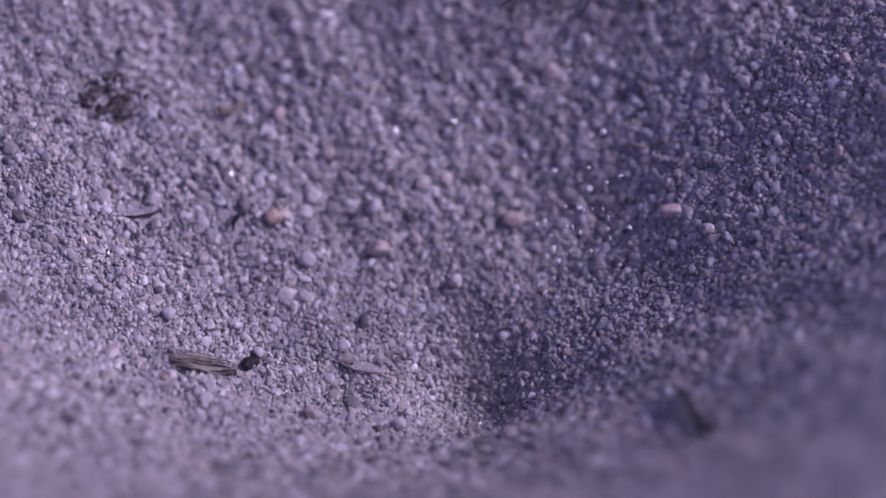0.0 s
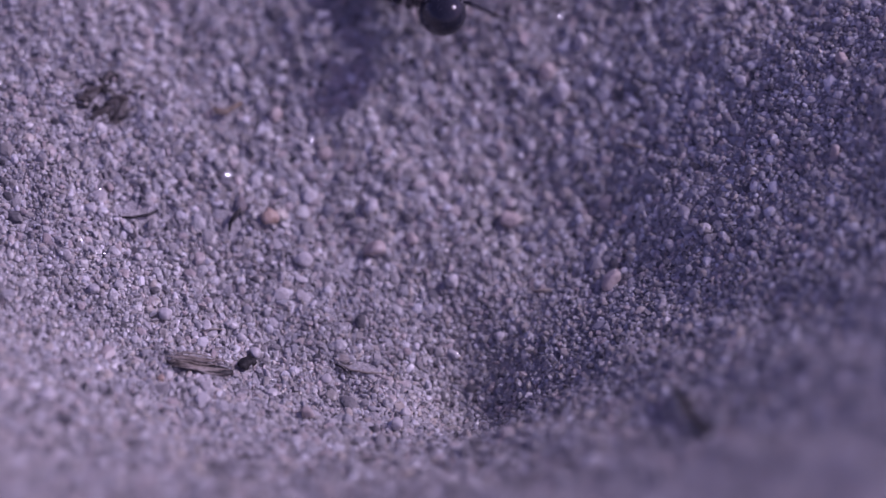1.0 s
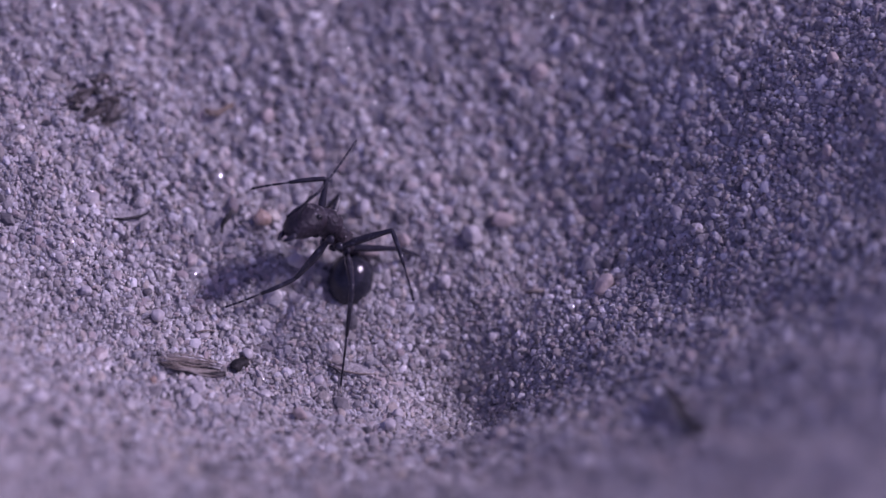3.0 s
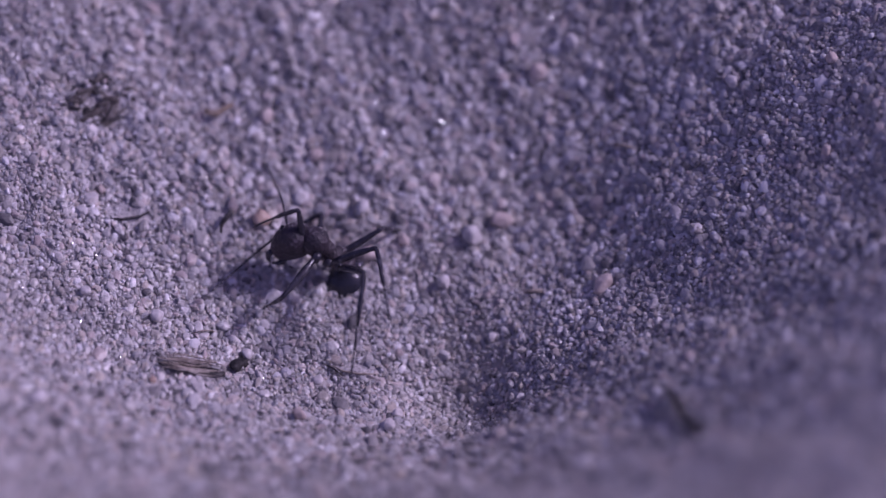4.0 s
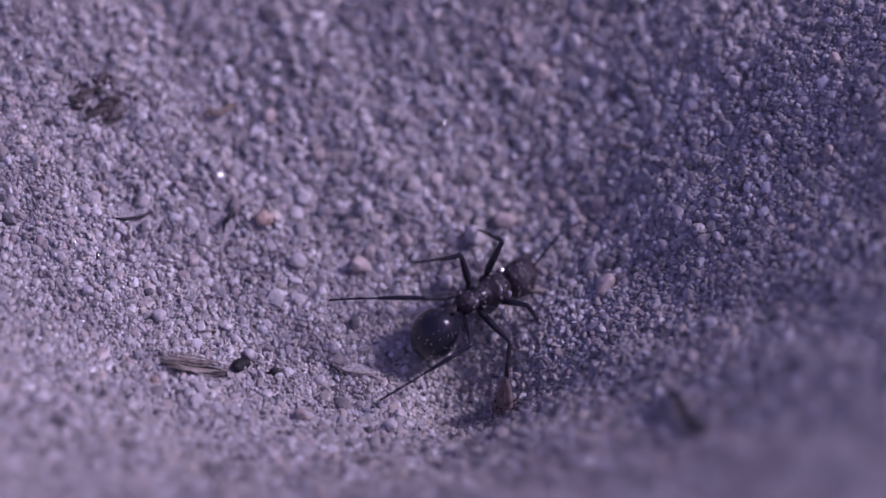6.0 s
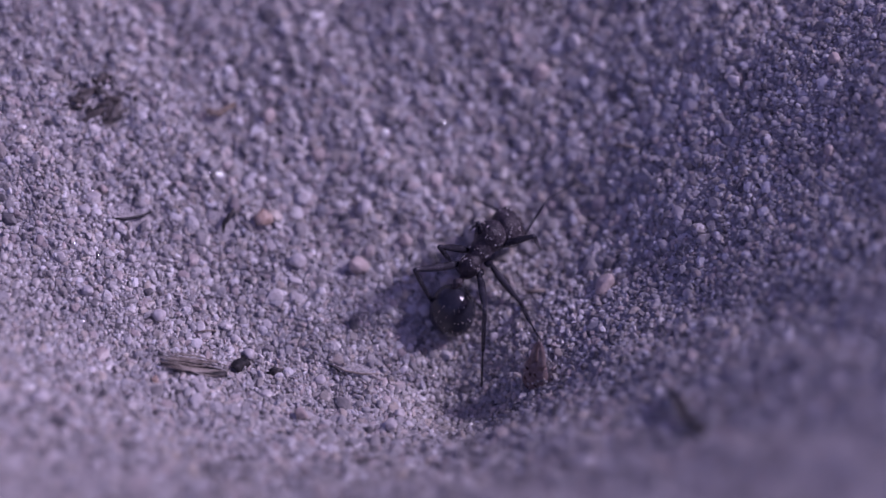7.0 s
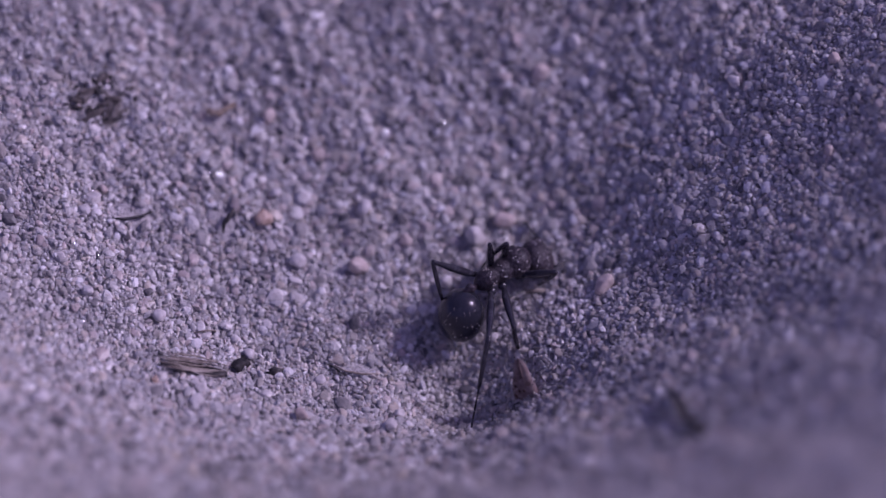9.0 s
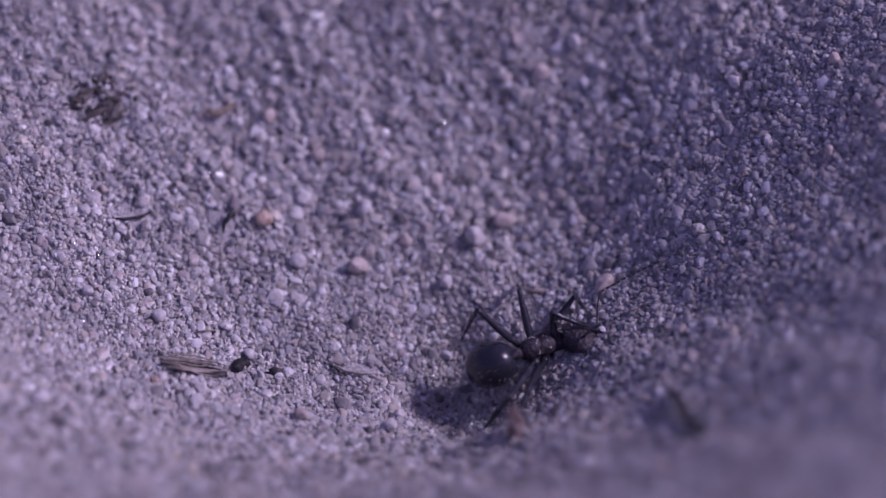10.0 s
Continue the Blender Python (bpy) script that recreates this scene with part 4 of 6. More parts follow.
    walk(parts["head"], [
        (0, pose(0.00200, 0.00000, 0.00034, -0.2, 2.3, -0.9)), (0.4, pose(0.00200, 0.00000, 0.00034, 0.1, -0.8, 0.4)),
        (0.8, pose(0.00200, 0.00000, 0.00034, 0.0, -0.0, 0.0)), (1, pose(0.00200, 0.00000, 0.00034, -0.5, -20.8, 3.2)),
        (1.1, pose(0.00200, 0.00000, 0.00034, 2.4, -21.3, -22.6)), (1.2, pose(0.00200, 0.00000, 0.00034, 1.7, 7.6, 14.3)),
        (1.3, pose(0.00200, 0.00000, 0.00034, -0.1, -9.6, 12.7)), (1.4, pose(0.00200, 0.00000, 0.00034, -2.0, -5.0, 15.7)),
        (1.5, pose(0.00200, 0.00000, 0.00034, 0.0, -64.7, 26.7)), (1.6, pose(0.00200, 0.00000, 0.00034, 6.7, -24.4, 10.5)),
        (1.7, pose(0.00200, 0.00000, 0.00034, 2.1, 15.9, -0.3)), (1.8, pose(0.00200, 0.00000, 0.00034, 0.0, 4.0, 11.8)),
        (2, pose(0.00200, 0.00000, 0.00034, -0.0, 36.3, -22.2)), (2.2, pose(0.00200, 0.00000, 0.00034, 0.0, 34.6, -10.6)),
        (2.5, pose(0.00200, 0.00000, 0.00034, -0.0, 29.8, -0.3)), (2.7, pose(0.00200, 0.00000, 0.00034, 0.0, 36.5, -17.1)),
        (3.8, pose(0.00200, 0.00000, 0.00034, 0.0, 28.9, 7.0)), (3.9, pose(0.00200, 0.00000, 0.00034, -1.4, 26.4, -46.3)),
        (4, pose(0.00200, 0.00000, 0.00034, 0.0, 23.9, -98.4)), (4.1, pose(0.00200, 0.00000, 0.00034, -3.5, 30.5, -51.2)),
        (4.2, pose(0.00200, 0.00000, 0.00034, 0.0, 37.2, -0.5)), (4.5, pose(0.00200, 0.00000, 0.00034, 0.0, 34.2, -26.1)),
        (4.7, pose(0.00200, 0.00000, 0.00034, 0.0, 41.1, -8.2)), (5, pose(0.00200, 0.00000, 0.00034, 0.0, 24.2, 7.9)),
        (5.2, pose(0.00200, 0.00000, 0.00034, -0.0, 24.4, 6.7)), (5.5, pose(0.00200, 0.00000, 0.00034, 0.0, 5.0, -24.3)),
        (5.7, pose(0.00200, 0.00000, 0.00034, -0.0, -15.2, 2.1)), (6.2, pose(0.00200, 0.00000, 0.00034, -0.2, -5.9, -2.7)),
        (6.8, pose(0.00200, 0.00000, 0.00034, 0.0, -41.2, -66.8)), (6.9, pose(0.00200, 0.00000, 0.00034, -5.4, 5.0, -54.6)),
        (7, pose(0.00200, 0.00000, 0.00034, 0.0, 51.2, -41.4)), (7.5, pose(0.00200, 0.00000, 0.00034, 0.0, 53.1, -44.3)),
        (8, pose(0.00200, 0.00000, 0.00034, 0.0, 43.3, -36.3)), (8.5, pose(0.00200, 0.00000, 0.00034, 0.0, 42.7, -38.9)),
        (9, pose(0.00200, 0.00000, 0.00034, -0.0, 27.6, -26.6)), (9.5, pose(0.00200, 0.00000, 0.00034, 0.0, 11.4, -20.6)),
        (9.625, pose(0.00200, 0.00000, 0.00034, -11.7, -19.2, -55.1)), (9.75, pose(0.00200, 0.00000, 0.00034, 0.0, -50.6, -97.4)),
        (10, pose(0.00200, 0.00000, 0.00034, 0.0, -34.3, -97.9)),
    ])
    walk(parts["gaster"], [
        (0, pose(-0.00324, 0.00000, -0.00007, 0.0, -0.0, 0.0)), (0.4, pose(-0.00324, 0.00000, -0.00007, 0.0, -0.0, 0.0)),
        (0.8, pose(-0.00324, 0.00000, -0.00007, 0.0, -0.0, 0.0)), (1, pose(-0.00324, 0.00000, -0.00007, -6.5, 33.6, -21.3)),
        (1.1, pose(-0.00324, 0.00000, -0.00007, 18.2, 47.8, 15.6)), (1.2, pose(-0.00324, 0.00000, -0.00007, 16.3, -28.2, 6.8)),
        (1.3, pose(-0.00324, 0.00000, -0.00007, 15.7, -9.9, 8.8)), (1.4, pose(-0.00324, 0.00000, -0.00007, 14.6, -34.1, 11.6)),
        (1.45, pose(-0.00324, 0.00000, -0.00007, 52.8, -67.5, -34.8)), (1.5, pose(-0.00324, 0.00000, -0.00007, 135.8, -53.2, -125.4)),
        (1.6, pose(-0.00324, 0.00000, -0.00007, 104.6, -23.1, -78.2)), (1.7, pose(-0.00324, 0.00000, -0.00007, 102.5, 15.0, -51.1)),
        (1.8, pose(-0.00324, 0.00000, -0.00007, 93.4, 23.1, -78.4)), (2, pose(-0.00324, 0.00000, -0.00007, 93.4, -23.1, -29.8)),
        (2.2, pose(-0.00324, 0.00000, -0.00007, 82.3, -54.2, -12.7)), (2.5, pose(-0.00324, 0.00000, -0.00007, 51.5, -61.2, 23.4)),
        (2.7, pose(-0.00324, 0.00000, -0.00007, 73.9, -79.8, -0.1)), (3.8, pose(-0.00324, 0.00000, -0.00007, 92.5, -61.6, -19.5)),
        (4, pose(-0.00324, 0.00000, -0.00007, 32.9, -45.5, 50.9)), (4.2, pose(-0.00324, 0.00000, -0.00007, 126.2, -76.9, -47.8)),
        (4.5, pose(-0.00324, 0.00000, -0.00007, -70.9, -46.5, 147.8)), (4.7, pose(-0.00324, 0.00000, -0.00007, -36.4, -53.5, 103.8)),
        (4.85, pose(-0.00324, 0.00000, -0.00007, 16.1, -37.3, 34.8)), (5, pose(-0.00324, 0.00000, -0.00007, 27.7, 0.4, 1.1)),
        (5.2, pose(-0.00324, 0.00000, -0.00007, 26.6, -11.2, 12.7)), (5.35, pose(-0.00324, 0.00000, -0.00007, 21.6, -58.9, 20.8)),
        (5.5, pose(-0.00324, 0.00000, -0.00007, -129.9, -71.8, 174.6)), (5.7, pose(-0.00324, 0.00000, -0.00007, -38.4, -58.2, 77.9)),
        (6.2, pose(-0.00324, 0.00000, -0.00007, -28.7, -30.8, 64.4)), (6.8, pose(-0.00324, 0.00000, -0.00007, -10.5, -27.3, 27.9)),
        (7, pose(-0.00324, 0.00000, -0.00007, -7.2, -51.7, 22.8)), (7.5, pose(-0.00324, 0.00000, -0.00007, -11.1, -36.4, 28.4)),
        (8, pose(-0.00324, 0.00000, -0.00007, -17.0, -27.3, 39.5)), (8.5, pose(-0.00324, 0.00000, -0.00007, -17.5, -23.6, 40.8)),
        (9, pose(-0.00324, 0.00000, -0.00007, -29.7, -58.8, 58.4)), (9.5, pose(-0.00324, 0.00000, -0.00007, -147.2, -81.8, 177.9)),
        (9.75, pose(-0.00324, 0.00000, -0.00007, 108.6, -67.4, -76.4)), (10, pose(-0.00324, 0.00000, -0.00007, 105.4, -56.1, -72.7)),
    ])
    walk(parts["l1"], [
        (0, pose(0.00103, 0.00069, -0.00069, 0.0, -35.0, 50.0)), (0.4, pose(0.00103, 0.00069, -0.00069, 0.3, -39.4, 49.5)),
        (0.8, pose(0.00103, 0.00069, -0.00069, 0.1, -36.9, 49.8)), (1, pose(0.00103, 0.00069, -0.00069, 5.0, -75.7, 44.3)),
        (1.1, pose(0.00103, 0.00069, -0.00069, 3.1, -69.8, 46.3)), (1.2, pose(0.00103, 0.00069, -0.00069, 1.2, -50.3, 48.4)),
        (1.3, pose(0.00103, 0.00069, -0.00069, 0.6, -41.8, 49.3)), (1.4, pose(0.00103, 0.00069, -0.00069, 0.3, -41.5, 49.7)),
        (1.5, pose(0.00103, 0.00069, -0.00069, 2.1, -41.8, 47.0)), (1.7, pose(0.00103, 0.00069, -0.00069, 4.4, -44.7, 43.7)),
        (1.75, pose(0.00103, 0.00069, -0.00069, 23.2, -10.0, 5.7)), (1.8, pose(0.00103, 0.00069, -0.00069, 18.1, 28.1, -24.1)),
        (1.9, pose(0.00103, 0.00069, -0.00069, 20.4, -19.5, 2.9)), (2, pose(0.00103, 0.00069, -0.00069, -15.9, -59.3, 54.7)),
        (2.2, pose(0.00103, 0.00069, -0.00069, -15.6, -62.0, 54.4)), (2.5, pose(0.00103, 0.00069, -0.00069, -22.2, -71.1, 61.5)),
        (2.6, pose(0.00103, 0.00069, -0.00069, 152.7, -35.0, -114.2)), (2.7, pose(0.00103, 0.00069, -0.00069, 152.6, 38.8, -116.0)),
        (3.8, pose(0.00103, 0.00069, -0.00069, 147.9, 76.3, -121.2)), (4, pose(0.00103, 0.00069, -0.00069, -87.1, 69.0, 5.9)),
        (4.2, pose(0.00103, 0.00069, -0.00069, -52.7, 19.9, 49.7)), (4.35, pose(0.00103, 0.00069, -0.00069, -59.0, -4.6, 5.8)),
        (4.5, pose(0.00103, 0.00069, -0.00069, -45.6, -26.3, -40.9)), (4.7, pose(0.00103, 0.00069, -0.00069, -41.1, -3.5, -57.9)),
        (5, pose(0.00103, 0.00069, -0.00069, -44.7, -2.0, 8.2)), (5.2, pose(0.00103, 0.00069, -0.00069, -56.4, -39.4, 38.8)),
        (5.5, pose(0.00103, 0.00069, -0.00069, 158.7, -83.2, -174.5)), (5.7, pose(0.00103, 0.00069, -0.00069, -112.2, -43.4, 93.5)),
        (6.2, pose(0.00103, 0.00069, -0.00069, -97.2, -44.6, 72.1)), (6.8, pose(0.00103, 0.00069, -0.00069, -115.8, -86.3, 91.2)),
        (7, pose(0.00103, 0.00069, -0.00069, 109.5, -84.6, -134.0)), (7.5, pose(0.00103, 0.00069, -0.00069, 100.0, -77.9, -124.4)),
        (8, pose(0.00103, 0.00069, -0.00069, 122.5, -79.2, -147.4)), (8.5, pose(0.00103, 0.00069, -0.00069, 162.4, -71.0, 171.6)),
        (9, pose(0.00103, 0.00069, -0.00069, 142.9, -73.5, -168.0)), (9.5, pose(0.00103, 0.00069, -0.00069, 173.9, -74.2, 159.8)),
        (9.75, pose(0.00103, 0.00069, -0.00069, -37.7, -50.8, 8.6)), (10, pose(0.00103, 0.00069, -0.00069, -43.2, -53.7, 15.5)),
    ])
    walk(parts["l2"], [
        (0, pose(-0.00021, 0.00069, -0.00076, 0.0, -35.0, 95.0)), (0.4, pose(-0.00021, 0.00069, -0.00076, 0.0, -35.0, 95.0)),
        (0.8, pose(-0.00021, 0.00069, -0.00076, 0.0, -35.0, 95.0)), (1, pose(-0.00021, 0.00069, -0.00076, 24.5, -48.7, 59.2)),
        (1.1, pose(-0.00021, 0.00069, -0.00076, 21.1, -41.9, 63.9)), (1.2, pose(-0.00021, 0.00069, -0.00076, 9.9, -38.0, 81.3)),
        (1.3, pose(-0.00021, 0.00069, -0.00076, 5.3, -36.3, 88.9)), (1.4, pose(-0.00021, 0.00069, -0.00076, 1.8, -45.9, 94.2)),
        (1.5, pose(-0.00021, 0.00069, -0.00076, -0.2, -48.8, 96.9)), (1.7, pose(-0.00021, 0.00069, -0.00076, -2.2, -60.6, 99.4)),
        (1.8, pose(-0.00021, 0.00069, -0.00076, 44.7, -17.5, 34.1)), (2, pose(-0.00021, 0.00069, -0.00076, 44.8, 32.2, 34.9)),
        (2.2, pose(-0.00021, 0.00069, -0.00076, 51.8, 22.7, 50.1)), (2.5, pose(-0.00021, 0.00069, -0.00076, 71.5, 23.9, 97.5)),
        (2.7, pose(-0.00021, 0.00069, -0.00076, 71.5, -25.1, 101.8)), (3.8, pose(-0.00021, 0.00069, -0.00076, 73.5, -46.9, 98.3)),
        (4, pose(-0.00021, 0.00069, -0.00076, 75.0, -32.7, 96.0)), (4.2, pose(-0.00021, 0.00069, -0.00076, 75.4, -32.2, 95.3)),
        (4.5, pose(-0.00021, 0.00069, -0.00076, 80.2, 21.2, 53.0)), (4.7, pose(-0.00021, 0.00069, -0.00076, 40.0, 38.3, -19.1)),
        (4.85, pose(-0.00021, 0.00069, -0.00076, 94.6, 36.5, 61.6)), (5, pose(-0.00021, 0.00069, -0.00076, 111.0, -3.5, 112.5)),
        (5.2, pose(-0.00021, 0.00069, -0.00076, 75.1, -77.0, 156.2)), (5.5, pose(-0.00021, 0.00069, -0.00076, 97.8, -48.7, 131.6)),
        (5.7, pose(-0.00021, 0.00069, -0.00076, 99.7, -24.3, 128.4)), (6.2, pose(-0.00021, 0.00069, -0.00076, 108.9, -38.8, 111.1)),
        (6.8, pose(-0.00021, 0.00069, -0.00076, 86.1, -65.4, 139.0)), (7, pose(-0.00021, 0.00069, -0.00076, 80.2, -58.1, 145.7)),
        (7.5, pose(-0.00021, 0.00069, -0.00076, 77.6, -51.5, 148.9)), (8, pose(-0.00021, 0.00069, -0.00076, 82.4, -58.4, 143.1)),
        (8.5, pose(-0.00021, 0.00069, -0.00076, 99.6, -75.7, 124.6)), (9, pose(-0.00021, 0.00069, -0.00076, 65.9, -76.0, 159.3)),
        (9.5, pose(-0.00021, 0.00069, -0.00076, 81.2, -63.3, 143.1)), (9.75, pose(-0.00021, 0.00069, -0.00076, 99.2, -61.0, 122.8)),
        (10, pose(-0.00021, 0.00069, -0.00076, 130.4, -39.6, 83.5)),
    ])
    walk(parts["l3"], [
        (0, pose(-0.00124, 0.00062, -0.00062, 0.0, -35.0, 140.0)), (0.4, pose(-0.00124, 0.00062, -0.00062, 0.0, -35.0, 140.0)),
        (0.8, pose(-0.00124, 0.00062, -0.00062, 0.0, -35.0, 140.0)), (1, pose(-0.00124, 0.00062, -0.00062, -23.9, -69.0, 168.8)),
        (1.1, pose(-0.00124, 0.00062, -0.00062, -2.9, -72.0, 146.6)), (1.2, pose(-0.00124, 0.00062, -0.00062, 9.2, -57.8, 133.3)),
        (1.3, pose(-0.00124, 0.00062, -0.00062, 6.3, -45.0, 137.0)), (1.4, pose(-0.00124, 0.00062, -0.00062, 5.7, -45.9, 137.8)),
        (1.5, pose(-0.00124, 0.00062, -0.00062, 2.2, -29.3, 143.6)), (1.7, pose(-0.00124, 0.00062, -0.00062, 1.9, -43.4, 144.1)),
        (1.8, pose(-0.00124, 0.00062, -0.00062, 19.0, -53.7, 121.5)), (2, pose(-0.00124, 0.00062, -0.00062, 34.8, 16.2, 82.6)),
        (2.2, pose(-0.00124, 0.00062, -0.00062, 34.3, 20.6, 81.1)), (2.35, pose(-0.00124, 0.00062, -0.00062, 40.9, -2.6, 120.8)),
        (2.5, pose(-0.00124, 0.00062, -0.00062, 30.6, -24.6, 161.9)), (2.6, pose(-0.00124, 0.00062, -0.00062, 41.5, 1.7, 112.1)),
        (2.7, pose(-0.00124, 0.00062, -0.00062, 27.7, 26.8, 61.0)), (3.8, pose(-0.00124, 0.00062, -0.00062, 39.4, 52.4, 78.9)),
        (4, pose(-0.00124, 0.00062, -0.00062, 34.7, 0.5, 69.2)), (4.2, pose(-0.00124, 0.00062, -0.00062, 34.6, -2.6, 70.2)),
        (4.5, pose(-0.00124, 0.00062, -0.00062, 34.1, -13.6, 73.9)), (4.7, pose(-0.00124, 0.00062, -0.00062, 34.3, -8.7, 73.3)),
        (5, pose(-0.00124, 0.00062, -0.00062, 94.3, -74.4, 0.9)), (5.2, pose(-0.00124, 0.00062, -0.00062, 175.4, -46.4, -86.4)),
        (5.5, pose(-0.00124, 0.00062, -0.00062, -127.1, -46.5, -160.7)), (5.7, pose(-0.00124, 0.00062, -0.00062, -113.4, -22.6, 175.9)),
        (6.2, pose(-0.00124, 0.00062, -0.00062, -104.8, -28.1, 156.0)), (6.8, pose(-0.00124, 0.00062, -0.00062, -96.9, -44.1, 142.6)),
        (7, pose(-0.00124, 0.00062, -0.00062, -101.3, -42.3, 149.1)), (7.5, pose(-0.00124, 0.00062, -0.00062, -101.0, -42.4, 148.7)),
        (8, pose(-0.00124, 0.00062, -0.00062, -103.5, -33.1, 152.7)), (8.5, pose(-0.00124, 0.00062, -0.00062, -103.1, -41.9, 152.2)),
        (9, pose(-0.00124, 0.00062, -0.00062, -103.0, -32.0, 152.0)), (9.5, pose(-0.00124, 0.00062, -0.00062, -99.9, -23.9, 145.3)),
        (9.75, pose(-0.00124, 0.00062, -0.00062, -98.8, -25.0, 142.8)), (10, pose(-0.00124, 0.00062, -0.00062, -95.1, -27.9, 134.3)),
    ])
    walk(parts["r1"], [
        (0, pose(0.00103, -0.00069, -0.00069, 0.0, -35.0, -50.0)), (0.4, pose(0.00103, -0.00069, -0.00069, 0.0, -35.0, -50.0)),
        (0.8, pose(0.00103, -0.00069, -0.00069, 0.0, -35.0, -50.0)), (1, pose(0.00103, -0.00069, -0.00069, 1.0, -38.2, -51.6)),
        (1.1, pose(0.00103, -0.00069, -0.00069, 2.2, -51.1, -53.4)), (1.2, pose(0.00103, -0.00069, -0.00069, 0.8, -42.1, -51.5)),
        (1.3, pose(0.00103, -0.00069, -0.00069, 0.3, -38.1, -50.7)), (1.4, pose(0.00103, -0.00069, -0.00069, 0.1, -36.4, -50.3)),
        (1.5, pose(0.00103, -0.00069, -0.00069, 39.5, -24.4, -120.6)), (1.7, pose(0.00103, -0.00069, -0.00069, 9.0, -31.6, -60.4)),
        (1.8, pose(0.00103, -0.00069, -0.00069, -10.3, -72.1, -37.5)), (2, pose(0.00103, -0.00069, -0.00069, 19.3, -61.8, -69.4)),
        (2.2, pose(0.00103, -0.00069, -0.00069, 14.0, -57.9, -63.3)), (2.5, pose(0.00103, -0.00069, -0.00069, 8.3, -50.7, -56.3)),
        (2.7, pose(0.00103, -0.00069, -0.00069, 5.1, -62.7, -52.4)), (3.8, pose(0.00103, -0.00069, -0.00069, -84.8, -48.5, 48.0)),
        (4, pose(0.00103, -0.00069, -0.00069, -66.1, -33.9, 20.1)), (4.2, pose(0.00103, -0.00069, -0.00069, 27.3, -60.5, -89.1)),
        (4.5, pose(0.00103, -0.00069, -0.00069, -72.3, -52.8, 20.3)), (4.7, pose(0.00103, -0.00069, -0.00069, -34.4, -68.8, -22.2)),
        (5, pose(0.00103, -0.00069, -0.00069, -107.6, -34.4, 62.1)), (5.2, pose(0.00103, -0.00069, -0.00069, -91.5, -41.2, 36.2)),
        (5.5, pose(0.00103, -0.00069, -0.00069, -56.5, -53.2, -10.1)), (5.7, pose(0.00103, -0.00069, -0.00069, 145.9, -89.4, 147.6)),
        (6.2, pose(0.00103, -0.00069, -0.00069, -25.0, -72.3, -41.5)), (6.8, pose(0.00103, -0.00069, -0.00069, -24.6, -42.9, -42.0)),
        (7, pose(0.00103, -0.00069, -0.00069, -11.0, -46.7, -61.2)), (7.5, pose(0.00103, -0.00069, -0.00069, -2.3, -39.1, -73.9)),
        (8, pose(0.00103, -0.00069, -0.00069, 4.6, -39.1, -84.8)), (8.5, pose(0.00103, -0.00069, -0.00069, -0.6, -39.5, -76.5)),
        (9, pose(0.00103, -0.00069, -0.00069, -6.7, -52.2, -68.2)), (9.5, pose(0.00103, -0.00069, -0.00069, -2.2, -62.1, -73.5)),
        (9.75, pose(0.00103, -0.00069, -0.00069, -20.0, -67.9, -53.9)), (10, pose(0.00103, -0.00069, -0.00069, 146.5, -62.5, 138.4)),
    ])
